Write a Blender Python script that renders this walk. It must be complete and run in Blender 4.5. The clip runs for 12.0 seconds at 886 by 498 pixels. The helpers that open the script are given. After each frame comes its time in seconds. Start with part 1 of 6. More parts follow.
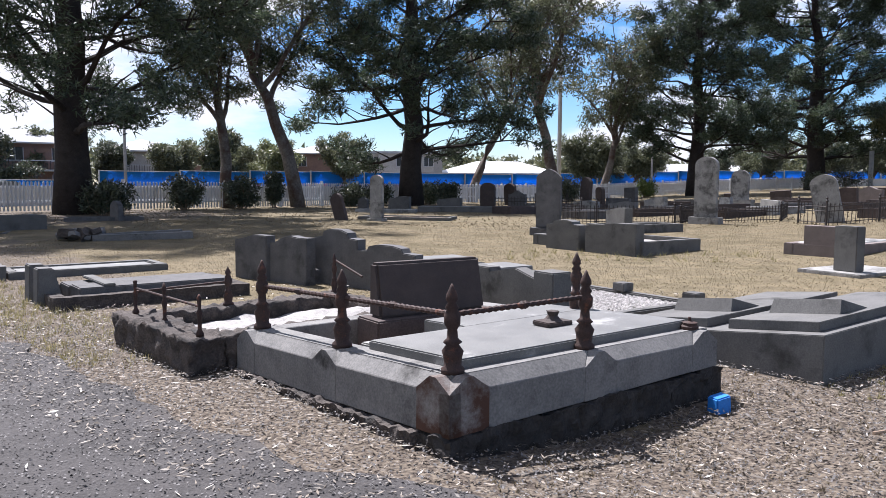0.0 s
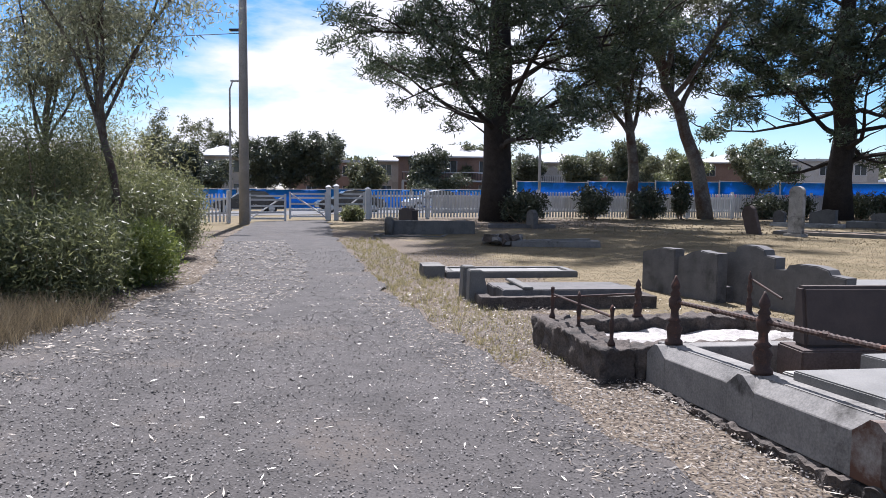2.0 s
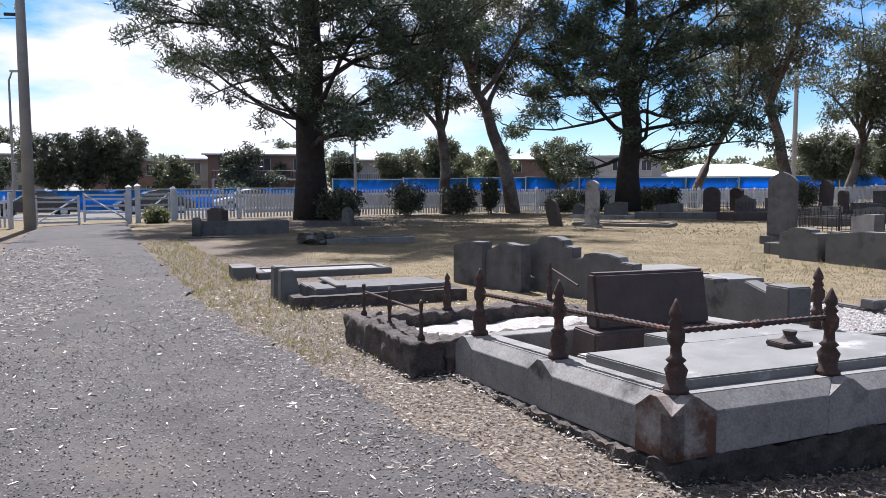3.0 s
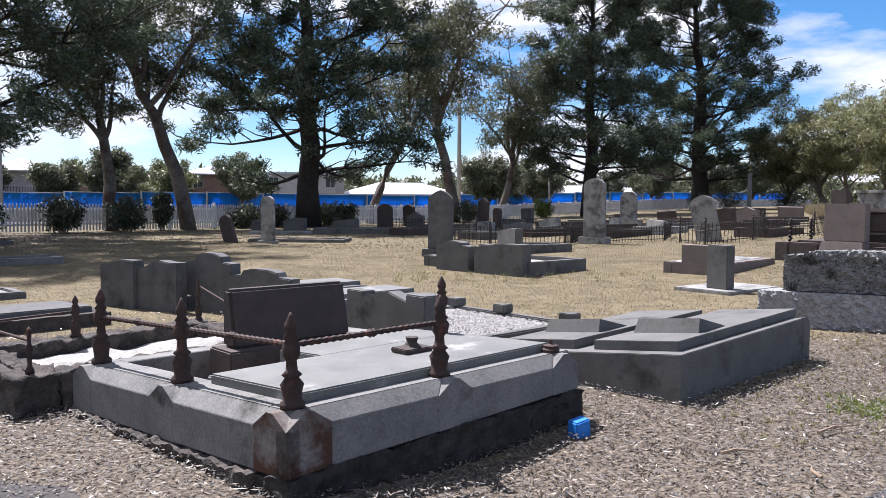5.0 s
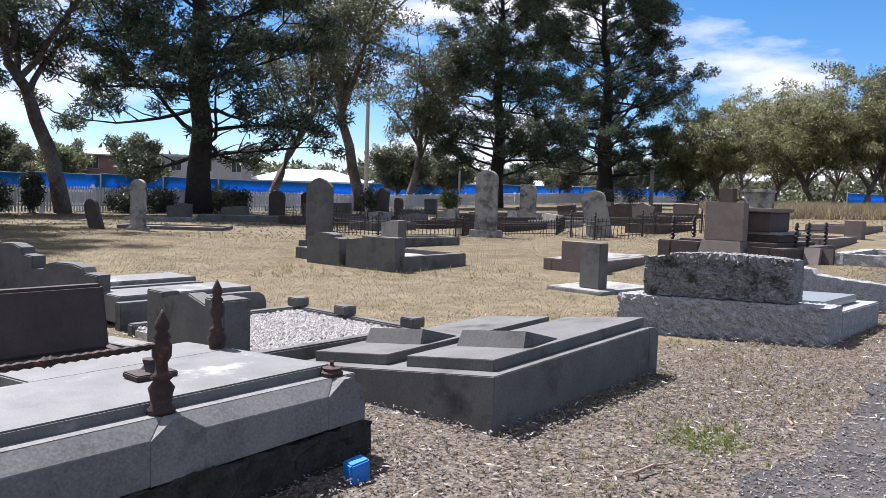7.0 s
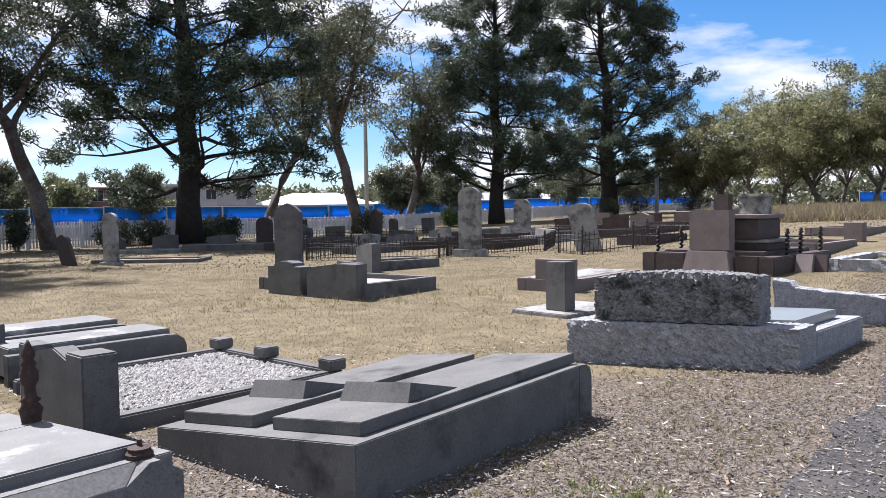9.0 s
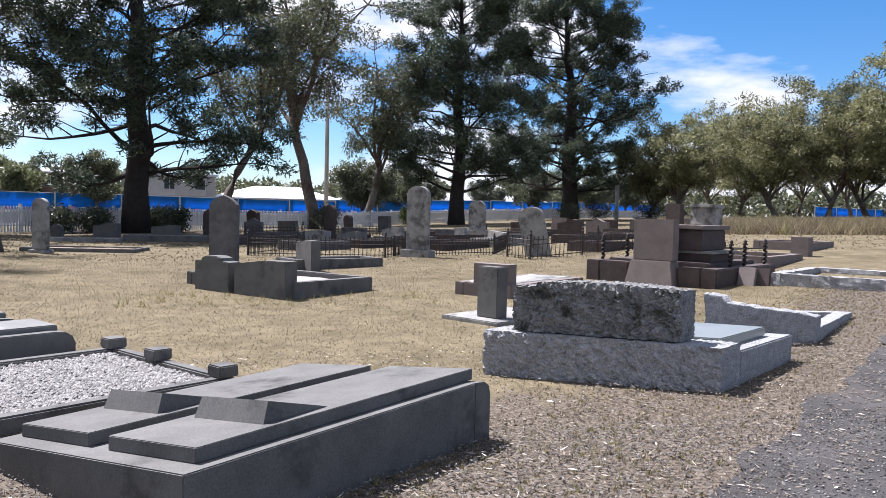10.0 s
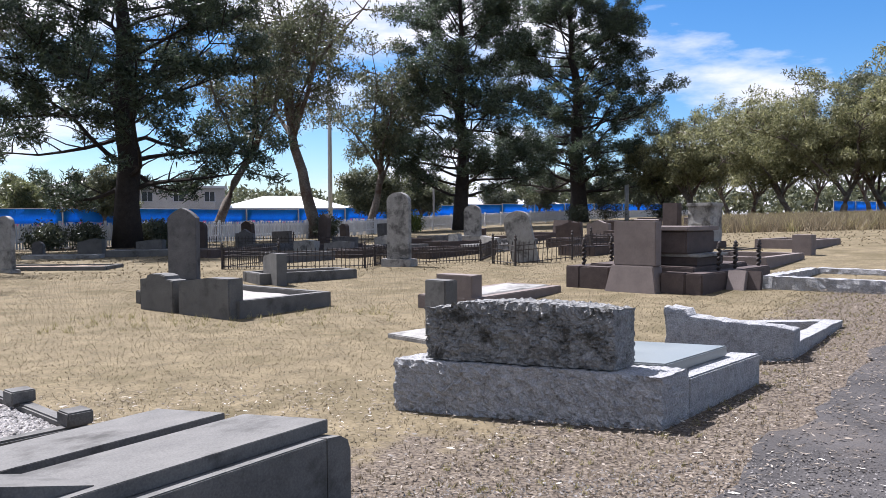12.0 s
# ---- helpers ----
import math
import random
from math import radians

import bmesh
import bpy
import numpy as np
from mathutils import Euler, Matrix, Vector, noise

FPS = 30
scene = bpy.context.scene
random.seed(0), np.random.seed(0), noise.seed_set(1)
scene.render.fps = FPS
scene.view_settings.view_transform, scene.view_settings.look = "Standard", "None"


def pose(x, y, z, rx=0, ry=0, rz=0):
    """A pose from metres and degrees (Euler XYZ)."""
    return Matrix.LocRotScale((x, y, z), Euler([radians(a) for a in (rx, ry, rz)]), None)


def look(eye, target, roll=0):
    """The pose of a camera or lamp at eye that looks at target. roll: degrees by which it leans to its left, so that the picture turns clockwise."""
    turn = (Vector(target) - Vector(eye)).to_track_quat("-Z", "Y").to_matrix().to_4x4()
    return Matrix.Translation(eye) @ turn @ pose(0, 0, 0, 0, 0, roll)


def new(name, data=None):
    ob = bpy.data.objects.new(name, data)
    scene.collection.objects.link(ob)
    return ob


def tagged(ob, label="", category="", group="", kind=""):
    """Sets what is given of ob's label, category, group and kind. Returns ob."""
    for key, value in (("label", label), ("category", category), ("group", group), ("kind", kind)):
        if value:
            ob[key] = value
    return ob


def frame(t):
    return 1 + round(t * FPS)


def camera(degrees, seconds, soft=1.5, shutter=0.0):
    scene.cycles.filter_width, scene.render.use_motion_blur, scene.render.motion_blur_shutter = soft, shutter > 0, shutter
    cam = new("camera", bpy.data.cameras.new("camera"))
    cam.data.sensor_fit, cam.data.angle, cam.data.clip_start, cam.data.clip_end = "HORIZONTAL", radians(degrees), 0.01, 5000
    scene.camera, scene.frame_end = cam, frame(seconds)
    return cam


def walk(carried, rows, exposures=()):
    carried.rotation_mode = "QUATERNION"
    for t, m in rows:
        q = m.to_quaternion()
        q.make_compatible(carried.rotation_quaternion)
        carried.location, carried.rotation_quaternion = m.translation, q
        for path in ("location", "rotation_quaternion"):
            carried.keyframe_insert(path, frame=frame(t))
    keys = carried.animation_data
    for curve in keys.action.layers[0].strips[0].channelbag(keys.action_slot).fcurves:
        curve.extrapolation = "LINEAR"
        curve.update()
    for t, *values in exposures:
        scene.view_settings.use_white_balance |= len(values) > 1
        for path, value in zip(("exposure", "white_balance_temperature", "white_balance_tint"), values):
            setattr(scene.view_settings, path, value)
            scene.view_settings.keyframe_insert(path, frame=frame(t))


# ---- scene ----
cam = camera(60.9, 12.0, soft=0.8)
PATH = [
    (0, (-0.106, -0.84, 1.385), (-0.235, 1.148, 1.215), 0.4),
    (0.5, (-0.099, -0.842, 1.405), (-0.652, 1.073, 1.234), 1.5),
    (1, (-0.161, -0.855, 1.414), (-1.045, 0.93, 1.232), 0.6),
    (1.5, (-0.173, -0.922, 1.425), (-1.248, 0.755, 1.243), 1.8),
    (2, (-0.185, -0.913, 1.418), (-1.289, 0.748, 1.264), 0.7),
    (2.5, (-0.166, -0.836, 1.423), (-1.12, 0.915, 1.269), -0.7),
    (3, (-0.138, -0.816, 1.413), (-0.816, 1.059, 1.255), -0.1),
    (5, (0.208, -0.644, 1.392), (0.33, 1.349, 1.279), 0.3),
    (5.5, (0.415, -0.411, 1.394), (0.758, 1.555, 1.27), 1.6),
    (6, (0.596, -0.19, 1.409), (0.86, 1.789, 1.293), 0.6),
    (6.5, (0.848, -0.037, 1.409), (1.074, 1.939, 1.2), 1.6),
    (7, (1.107, 0.15, 1.423), (1.451, 2.115, 1.286), 1.7),
    (8.8, (1.973, 0.709, 1.485), (2.367, 2.666, 1.366), -0.0),
    (9, (2.069, 0.772, 1.492), (2.378, 2.745, 1.4), -0.9),
    (9.5, (2.378, 0.945, 1.498), (2.64, 2.922, 1.349), -0.3),
    (10, (2.62, 1.15, 1.498), (3.022, 3.107, 1.405), 1.3),
    (10.5, (2.894, 1.338, 1.495), (3.203, 3.313, 1.429), -0.1),
    (11, (3.172, 1.48, 1.54), (3.371, 3.468, 1.44), 0.4),
    (11.5, (3.388, 1.735, 1.552), (3.7, 3.709, 1.476), -0.4),
    (12, (3.718, 1.894, 1.554), (4.074, 3.86, 1.473), -0.3),
]
walk(cam, [(t, look(eye, target, roll)) for t, eye, target, roll in PATH], [(0, 1.34, 6000, 16), (12, 1.34, 6000, 16)])

# ---- world, sun, exposure ----
SUN = Vector((-0.32, 0.38, 0.87)).normalized()
world = bpy.data.worlds.new("sky")
scene.world = world
world.use_nodes = True
wn, wl = world.node_tree.nodes, world.node_tree.links
wn.clear()
sky = wn.new("ShaderNodeTexSky")
sky.sky_type, sky.sun_disc = "NISHITA", False
sky.sun_elevation = math.asin(SUN.z)
sky.sun_rotation = math.atan2(SUN.x, SUN.y)
sky.air_density, sky.dust_density, sky.ozone_density = 1.0, 0.3, 5.0
coord = wn.new("ShaderNodeTexCoord")
stretch = wn.new("ShaderNodeMapping")
stretch.inputs["Scale"].default_value = (1.0, 1.0, 3.2)
stretch.inputs["Location"].default_value = (3.1, 0.55, 0.35)
puff = wn.new("ShaderNodeTexNoise")
puff.inputs["Scale"].default_value = 1.9
puff.inputs["Detail"].default_value = 8.0
puff.inputs["Roughness"].default_value = 0.55
ramp = wn.new("ShaderNodeValToRGB")
ramp.color_ramp.elements[0].position = 0.46
ramp.color_ramp.elements[1].position = 0.545
cloud = wn.new("ShaderNodeMix")
cloud.data_type = "RGBA"
cloud.inputs[7].default_value = (18.2, 18.3, 18.5, 1)
back = wn.new("ShaderNodeBackground")
back.inputs["Strength"].default_value = 0.023
wout = wn.new("ShaderNodeOutputWorld")
wl.new(coord.outputs["Generated"], stretch.inputs["Vector"])
wl.new(stretch.outputs["Vector"], puff.inputs["Vector"])
axes = wn.new("ShaderNodeSeparateXYZ")
wl.new(coord.outputs["Generated"], axes.inputs["Vector"])
west = wn.new("ShaderNodeMath")
west.operation = "MULTIPLY_ADD"
west.inputs[1].default_value = -0.045
wl.new(axes.outputs["X"], west.inputs[0])
wl.new(puff.outputs["Fac"], west.inputs[2])
wl.new(west.outputs[0], ramp.inputs["Fac"])
wl.new(ramp.outputs["Color"], cloud.inputs[0])
deep = wn.new("ShaderNodeHueSaturation")
deep.inputs["Saturation"].default_value, deep.inputs["Value"].default_value = 1.26, 2.5
wl.new(sky.outputs["Color"], deep.inputs["Color"])
wl.new(deep.outputs["Color"], cloud.inputs[6])
wl.new(cloud.outputs[2], back.inputs["Color"])
wl.new(back.outputs["Background"], wout.inputs["Surface"])
sun = new("sun", bpy.data.lights.new("sun", "SUN"))
sun.data.energy, sun.data.angle, sun.data.color = 5.0, radians(0.55), (1.0, 0.965, 0.91)
sun.matrix_world = look((0, 0, 40), Vector((0, 0, 40)) - SUN)


# ---- materials ----
def material(name, dark, light, scale=6.0, grain=60.0, rough=0.85, bump=0.3, depth=0.01, metal=0.0, stain=None, stain_scale=1.2, stain_at=0.6, island=0.0, spec=0.3, vary=0.0):
    """Two scales of colour noise, a stain with a shape of its own, and fine relief."""
    m = bpy.data.materials.new(name)
    m.use_nodes = True
    n, l = m.node_tree.nodes, m.node_tree.links
    b = n["Principled BSDF"]
    b.inputs["Metallic"].default_value = metal
    b.inputs["Specular IOR Level"].default_value = spec
    geo = n.new("ShaderNodeNewGeometry")
    big = n.new("ShaderNodeTexNoise")
    big.inputs["Scale"].default_value, big.inputs["Detail"].default_value, big.inputs["Roughness"].default_value = scale, 6.0, 0.65
    fine = n.new("ShaderNodeTexNoise")
    fine.inputs["Scale"].default_value, fine.inputs["Detail"].default_value = grain, 3.0
    l.new(geo.outputs["Position"], big.inputs["Vector"])
    l.new(geo.outputs["Position"], fine.inputs["Vector"])
    add = n.new("ShaderNodeMath")
    add.operation = "MULTIPLY_ADD"
    add.inputs[1].default_value = 0.45
    half = n.new("ShaderNodeMath")
    half.operation = "MULTIPLY"
    half.inputs[1].default_value = 0.55
    l.new(big.outputs["Fac"], half.inputs[0])
    l.new(fine.outputs["Fac"], add.inputs[0])
    l.new(half.outputs[0], add.inputs[2])
    cr = n.new("ShaderNodeValToRGB")
    cr.color_ramp.elements[0].position, cr.color_ramp.elements[1].position = 0.34, 0.66
    cr.color_ramp.elements[0].color, cr.color_ramp.elements[1].color = (*dark, 1), (*light, 1)
    l.new(add.outputs[0], cr.inputs["Fac"])
    colour = cr.outputs["Color"]
    if stain:
        sn = n.new("ShaderNodeTexNoise")
        sn.inputs["Scale"].default_value, sn.inputs["Detail"].default_value, sn.inputs["Roughness"].default_value = stain_scale, 7.0, 0.7
        l.new(geo.outputs["Position"], sn.inputs["Vector"])
        sr = n.new("ShaderNodeValToRGB")
        sr.color_ramp.elements[0].position, sr.color_ramp.elements[1].position = stain_at - 0.06, stain_at + 0.08
        l.new(sn.outputs["Fac"], sr.inputs["Fac"])
        mx = n.new("ShaderNodeMix")
        mx.data_type = "RGBA"
        mx.inputs[7].default_value = (*stain, 1)
        l.new(sr.outputs["Color"], mx.inputs[0])
        l.new(colour, mx.inputs[6])
        colour = mx.outputs[2]
    for amount, node, socket in ((island, "ShaderNodeNewGeometry", "Random Per Island"), (vary, "ShaderNodeObjectInfo", "Random")):
        if amount:
            src = n.new(node)
            rng = n.new("ShaderNodeMapRange")
            rng.inputs["To Min"].default_value, rng.inputs["To Max"].default_value = 1 - amount, 1 + amount
            l.new(src.outputs[socket], rng.inputs["Value"])
            hv = n.new("ShaderNodeHueSaturation")
            l.new(rng.outputs["Result"], hv.inputs["Value"])
            l.new(colour, hv.inputs["Color"])
            colour = hv.outputs["Color"]
    l.new(colour, b.inputs["Base Color"])
    rr = n.new("ShaderNodeMapRange")
    rr.inputs["To Min"].default_value, rr.inputs["To Max"].default_value = max(0.03, rough - 0.12), min(1.0, rough + 0.1)
    l.new(big.outputs["Fac"], rr.inputs["Value"])
    l.new(rr.outputs["Result"], b.inputs["Roughness"])
    if bump:
        bp = n.new("ShaderNodeBump")
        bp.inputs["Strength"].default_value, bp.inputs["Distance"].default_value = bump, depth
        l.new(add.outputs[0], bp.inputs["Height"])
        l.new(bp.outputs["Normal"], b.inputs["Normal"])
    return m


def leafy(name, dark, light, shine=0.45, through_light=0.35):
    """Leaves: each with its own tone, letting some light through."""
    m = bpy.data.materials.new(name)
    m.use_nodes = True
    n, l = m.node_tree.nodes, m.node_tree.links
    b = n["Principled BSDF"]
    geo = n.new("ShaderNodeNewGeometry")
    cr = n.new("ShaderNodeValToRGB")
    cr.color_ramp.elements[0].color, cr.color_ramp.elements[1].color = (*dark, 1), (*light, 1)
    l.new(geo.outputs["Random Per Island"], cr.inputs["Fac"])
    l.new(cr.outputs["Color"], b.inputs["Base Color"])
    b.inputs["Roughness"].default_value = shine
    tr = n.new("ShaderNodeBsdfTranslucent")
    l.new(cr.outputs["Color"], tr.inputs["Color"])
    mx = n.new("ShaderNodeMixShader")
    mx.inputs[0].default_value = through_light
    out = n["Material Output"]
    l.new(b.outputs[0], mx.inputs[1])
    l.new(tr.outputs[0], mx.inputs[2])
    l.new(mx.outputs[0], out.inputs["Surface"])
    return m


M = {
    "grass": material("dry_grass", (0.0704, 0.0568, 0.0352), (0.188, 0.152, 0.096), 2.6, 30, 0.95, 0.6, 0.03, stain=(0.088, 0.072, 0.0416), stain_scale=0.9, stain_at=0.56, spec=0.1),
    "earth": material("bark_mulch", (0.10, 0.075, 0.06), (0.30, 0.235, 0.18), 5, 55, 0.95, 0.8, 0.03, stain=(0.085, 0.065, 0.055), stain_scale=2.2, stain_at=0.56, spec=0.1),
    "path": material("gravel_asphalt", (0.0237, 0.0215, 0.0207), (0.0798, 0.0732, 0.0717), 2.0, 75, 0.9, 1.0, 0.02, stain=(0.0739, 0.0628, 0.0554), stain_scale=0.8, stain_at=0.60, spec=0.25),
    "road": material("road_asphalt", (0.06, 0.06, 0.062), (0.11, 0.11, 0.112), 1.0, 60, 0.9, 0.3, 0.01),
    "concrete": material("weathered_concrete", (0.096, 0.0928, 0.0904), (0.208, 0.198, 0.188), 3.5, 70, 0.88, 0.35, 0.006, stain=(0.04, 0.0376, 0.0352), stain_scale=2.6, stain_at=0.62),
    "cement": material("smooth_grey_cement", (0.0704, 0.0683, 0.0662), (0.141, 0.136, 0.129), 3.0, 90, 0.85, 0.2, 0.004, stain=(0.0422, 0.0401, 0.0373), stain_scale=1.7, stain_at=0.6),
    "slate": material("grey_slate_slab", (0.08, 0.0792, 0.0776), (0.152, 0.149, 0.142), 4.0, 120, 0.6, 0.15, 0.003, stain=(0.352, 0.344, 0.328), stain_scale=2.0, stain_at=0.63, spec=0.5),
    "darkstone": material("dark_granite", (0.032, 0.024, 0.022), (0.066, 0.05, 0.045), 6, 150, 0.7, 0.1, 0.003, spec=0.25),
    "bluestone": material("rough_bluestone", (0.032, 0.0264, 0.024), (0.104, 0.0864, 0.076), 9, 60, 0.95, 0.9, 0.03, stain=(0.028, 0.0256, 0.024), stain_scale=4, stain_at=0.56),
    "granite": material("rock_faced_granite", (0.17, 0.17, 0.175), (0.42, 0.415, 0.42), 14, 70, 0.85, 1.0, 0.05, stain=(0.09, 0.085, 0.078), stain_scale=7, stain_at=0.64),
    "lichened": material("lichen_dark_granite", (0.088, 0.0864, 0.084), (0.288, 0.284, 0.28), 13, 60, 0.9, 1.0, 0.04, stain=(0.04, 0.0384, 0.0336), stain_scale=6, stain_at=0.55),
    "greystone": material("grey_headstone", (0.06, 0.0584, 0.0592), (0.128, 0.122, 0.12), 5, 80, 0.9, 0.3, 0.006, stain=(0.044, 0.0424, 0.0416), stain_scale=3, stain_at=0.60),
    "marble": material("stained_marble", (0.155, 0.15, 0.141), (0.324, 0.313, 0.296), 4, 60, 0.7, 0.2, 0.005, stain=(0.0704, 0.0669, 0.0634), stain_scale=2.4, stain_at=0.56),
    "pinkstone": material("pinkish_sandstone", (0.12, 0.0976, 0.0904), (0.192, 0.16, 0.149), 4, 70, 0.9, 0.2, 0.004),
    "brownstone": material("dark_brown_stone", (0.04, 0.0288, 0.0264), (0.088, 0.068, 0.0624), 5, 70, 0.8, 0.3, 0.006),
    "iron": material("rusty_cast_iron", (0.022, 0.014, 0.013), (0.06, 0.034, 0.027), 22, 120, 0.75, 0.5, 0.004, stain=(0.13, 0.05, 0.028), stain_scale=14, stain_at=0.62),
    "blackiron": material("black_iron", (0.02, 0.017, 0.017), (0.05, 0.04, 0.036), 14, 90, 0.7, 0.3, 0.003),
    "gravel": material("white_gravel", (0.192, 0.178, 0.168), (0.432, 0.408, 0.388), 16, 120, 0.9, 0.9, 0.02, island=0.35),
    "whitepaint": material("white_painted_timber", (0.38, 0.38, 0.395), (0.60, 0.60, 0.605), 3, 40, 0.7, 0.15, 0.003, vary=0.12),
    "barrier": material("pale_concrete_barrier", (0.336, 0.336, 0.344), (0.464, 0.464, 0.464), 0.8, 20, 0.85, 0.2, 0.01),
    "blue": material("blue_hoarding_cloth", (0.010, 0.19, 0.60), (0.02, 0.29, 0.78), 0.5, 8, 0.55, 0.2, 0.02, vary=0.18, spec=0.4),
    "bark": material("dark_pine_bark", (0.016, 0.013, 0.012), (0.05, 0.04, 0.035), 5, 28, 0.95, 0.9, 0.05),
    "gumbark": material("pale_gum_bark", (0.06, 0.05, 0.043), (0.19, 0.165, 0.14), 2.0, 12, 0.85, 0.4, 0.02, stain=(0.07, 0.042, 0.032), stain_scale=1.3, stain_at=0.52),
    "polewood": material("grey_weathered_pole", (0.19, 0.18, 0.17), (0.33, 0.315, 0.30), 1.5, 30, 0.9, 0.3, 0.01),
    "wall": material("rendered_house_wall", (0.30, 0.275, 0.25), (0.42, 0.39, 0.355), 0.5, 8, 0.9, 0.2, 0.01, vary=0.2),
    "brick": material("brown_brick_wall", (0.16, 0.10, 0.08), (0.26, 0.17, 0.135), 0.6, 9, 0.9, 0.2, 0.01),
    "roof": material("grey_tiled_roof", (0.20, 0.20, 0.21), (0.34, 0.34, 0.35), 0.8, 10, 0.8, 0.4, 0.03, vary=0.15),
    "metalroof": material("white_metal_roof", (0.62, 0.62, 0.62), (0.78, 0.78, 0.78), 0.4, 6, 0.45, 0.1, 0.01),
    "glass": material("dark_window_glass", (0.03, 0.035, 0.04), (0.06, 0.065, 0.07), 0.5, 5, 0.12, 0.0, spec=0.6),
    "rubber": material("tyre_rubber", (0.015, 0.015, 0.015), (0.03, 0.03, 0.03), 20, 80, 0.9, 0.2),
    "carpaint": material("dark_car_paint", (0.012, 0.013, 0.018), (0.02, 0.021, 0.028), 1, 4, 0.2, 0.0, spec=0.6),
    "carsilver": material("silver_car_paint", (0.38, 0.39, 0.41), (0.45, 0.46, 0.48), 1, 4, 0.25, 0.0, metal=0.5),
    # dark base rock, blackened further to carry the shade below the coping
    "basestone": material("shaded_dark_basalt", (0.012, 0.011, 0.011), (0.045, 0.04, 0.037), 6, 60, 0.95, 0.6, 0.02, stain=(0.055, 0.05, 0.045), stain_scale=4, stain_at=0.68),
    "rusted": material("rust_stained_concrete", (0.12, 0.104, 0.096), (0.216, 0.2, 0.188), 3.5, 70, 0.88, 0.35, 0.006, stain=(0.068, 0.0336, 0.0224), stain_scale=3.2, stain_at=0.49),
    "stone_chip": leafy("path_stone_chips", (0.022, 0.02, 0.019), (0.19, 0.176, 0.17), 0.85, 0.0),
    "peg": material("blue_plastic", (0.02, 0.13, 0.42), (0.03, 0.19, 0.55), 10, 60, 0.5, 0.1),
    "pink": material("pink_flag_cloth", (0.60, 0.12, 0.30), (0.70, 0.20, 0.40), 3, 20, 0.8, 0.0),
    "wood": material("dry_stick", (0.16, 0.11, 0.075), (0.30, 0.22, 0.16), 14, 80, 0.9, 0.3, 0.004),
    "pine": leafy("pine_needles", (0.018, 0.030, 0.019), (0.085, 0.112, 0.06), 0.5, 0.3),
    "gum": leafy("gum_leaves", (0.045, 0.055, 0.03), (0.15, 0.155, 0.085), 0.45, 0.35),
    "olive": leafy("olive_gum_leaves", (0.085, 0.09, 0.04), (0.30, 0.295, 0.15), 0.5, 0.5),
    "shrub": leafy("shrub_leaves", (0.06, 0.07, 0.03), (0.19, 0.20, 0.09), 0.5, 0.42),
    "bright": leafy("bright_green_leaves", (0.07, 0.10, 0.022), (0.20, 0.23, 0.055), 0.45, 0.4),
    "sapling": leafy("young_gum_leaves", (0.12, 0.13, 0.075), (0.34, 0.34, 0.22), 0.45, 0.5),
    "dusk": leafy("dark_shrub_leaves", (0.03, 0.038, 0.024), (0.095, 0.105, 0.062), 0.5, 0.25),
    "straw": leafy("straw_blades", (0.088, 0.070, 0.043), (0.265, 0.21, 0.13), 0.8, 0.3),
    "greenblade": leafy("green_grass_blades", (0.15, 0.14, 0.055), (0.40, 0.34, 0.17), 0.7, 0.35),
    "weed": leafy("green_weed_leaves", (0.10, 0.13, 0.025), (0.28, 0.31, 0.08), 0.6, 0.35),
    "litter": leafy("fallen_gum_leaves", (0.03, 0.023, 0.018), (0.24, 0.195, 0.15), 0.6, 0.1),
    "litterpale": leafy("bleached_fallen_leaves", (0.30, 0.25, 0.20), (0.80, 0.75, 0.66), 0.5, 0.1),
}


# ---- building helpers ----
def soft(s):
    return 0.5 * (s + math.sqrt(s * s + 4))


def gz(x, y):
    """Height of the ground: level near the graves, rising to the east and north, falling to the road in the west."""
    return 0.14 + 0.14 * math.tanh((y - 17) / 5) + 1.6 * math.tanh(0.042 * soft(x - 5.5) / 1.6) - 0.9 * math.tanh(0.03 * soft(-20 - x) / 0.9) - 0.13 * math.exp(-((x - 0.95) ** 2 + (y - 3.2) ** 2) / 0.9)


def thing(name, x, y, ang=0.0, label="", category="", group="", kind="", z=None, lean=(0, 0)):
    ob = new(name)
    ob.empty_display_size = 0.2
    ob.matrix_world = pose(x, y, gz(x, y) if z is None else z, lean[0], lean[1], ang)
    return tagged(ob, label, category, group, kind)


def part(name, bm, mat, parent=None, label="", m=None, smooth=False):
    me = bpy.data.meshes.new(name)
    if smooth:
        for f in bm.faces:
            f.smooth = True
    bm.to_mesh(me)
    bm.free()
    me.materials.append(M[mat] if isinstance(mat, str) else mat)
    return hang(name, me, parent, label, m)


def hang(name, me, parent=None, label="", m=None):
    ob = new(name, me)
    if parent:
        ob.parent = parent
    if m is not None:
        ob.matrix_basis = m
    return tagged(ob, label) if label else ob


def raw(name, verts, faces, mat, parent=None, label=""):
    me = bpy.data.meshes.new(name)
    me.from_pydata(verts, [], faces)
    me.materials.append(M[mat])
    return hang(name, me, parent, label)


def flakes(name, corners, mat, parent=None, label=""):
    """Many loose small faces from an array (n, corners, 3)."""
    me = bpy.data.meshes.new(name)
    k, c = corners.shape[:2]
    me.vertices.add(c * k)
    me.vertices.foreach_set("co", np.ascontiguousarray(corners, dtype=np.float32).ravel())
    me.loops.add(c * k)
    me.loops.foreach_set("vertex_index", np.arange(c * k, dtype=np.int32))
    me.polygons.add(k)
    me.polygons.foreach_set("loop_start", np.arange(0, c * k, c, dtype=np.int32))
    me.update(calc_edges=True)
    me.materials.append(M[mat])
    return hang(name, me, parent, label)


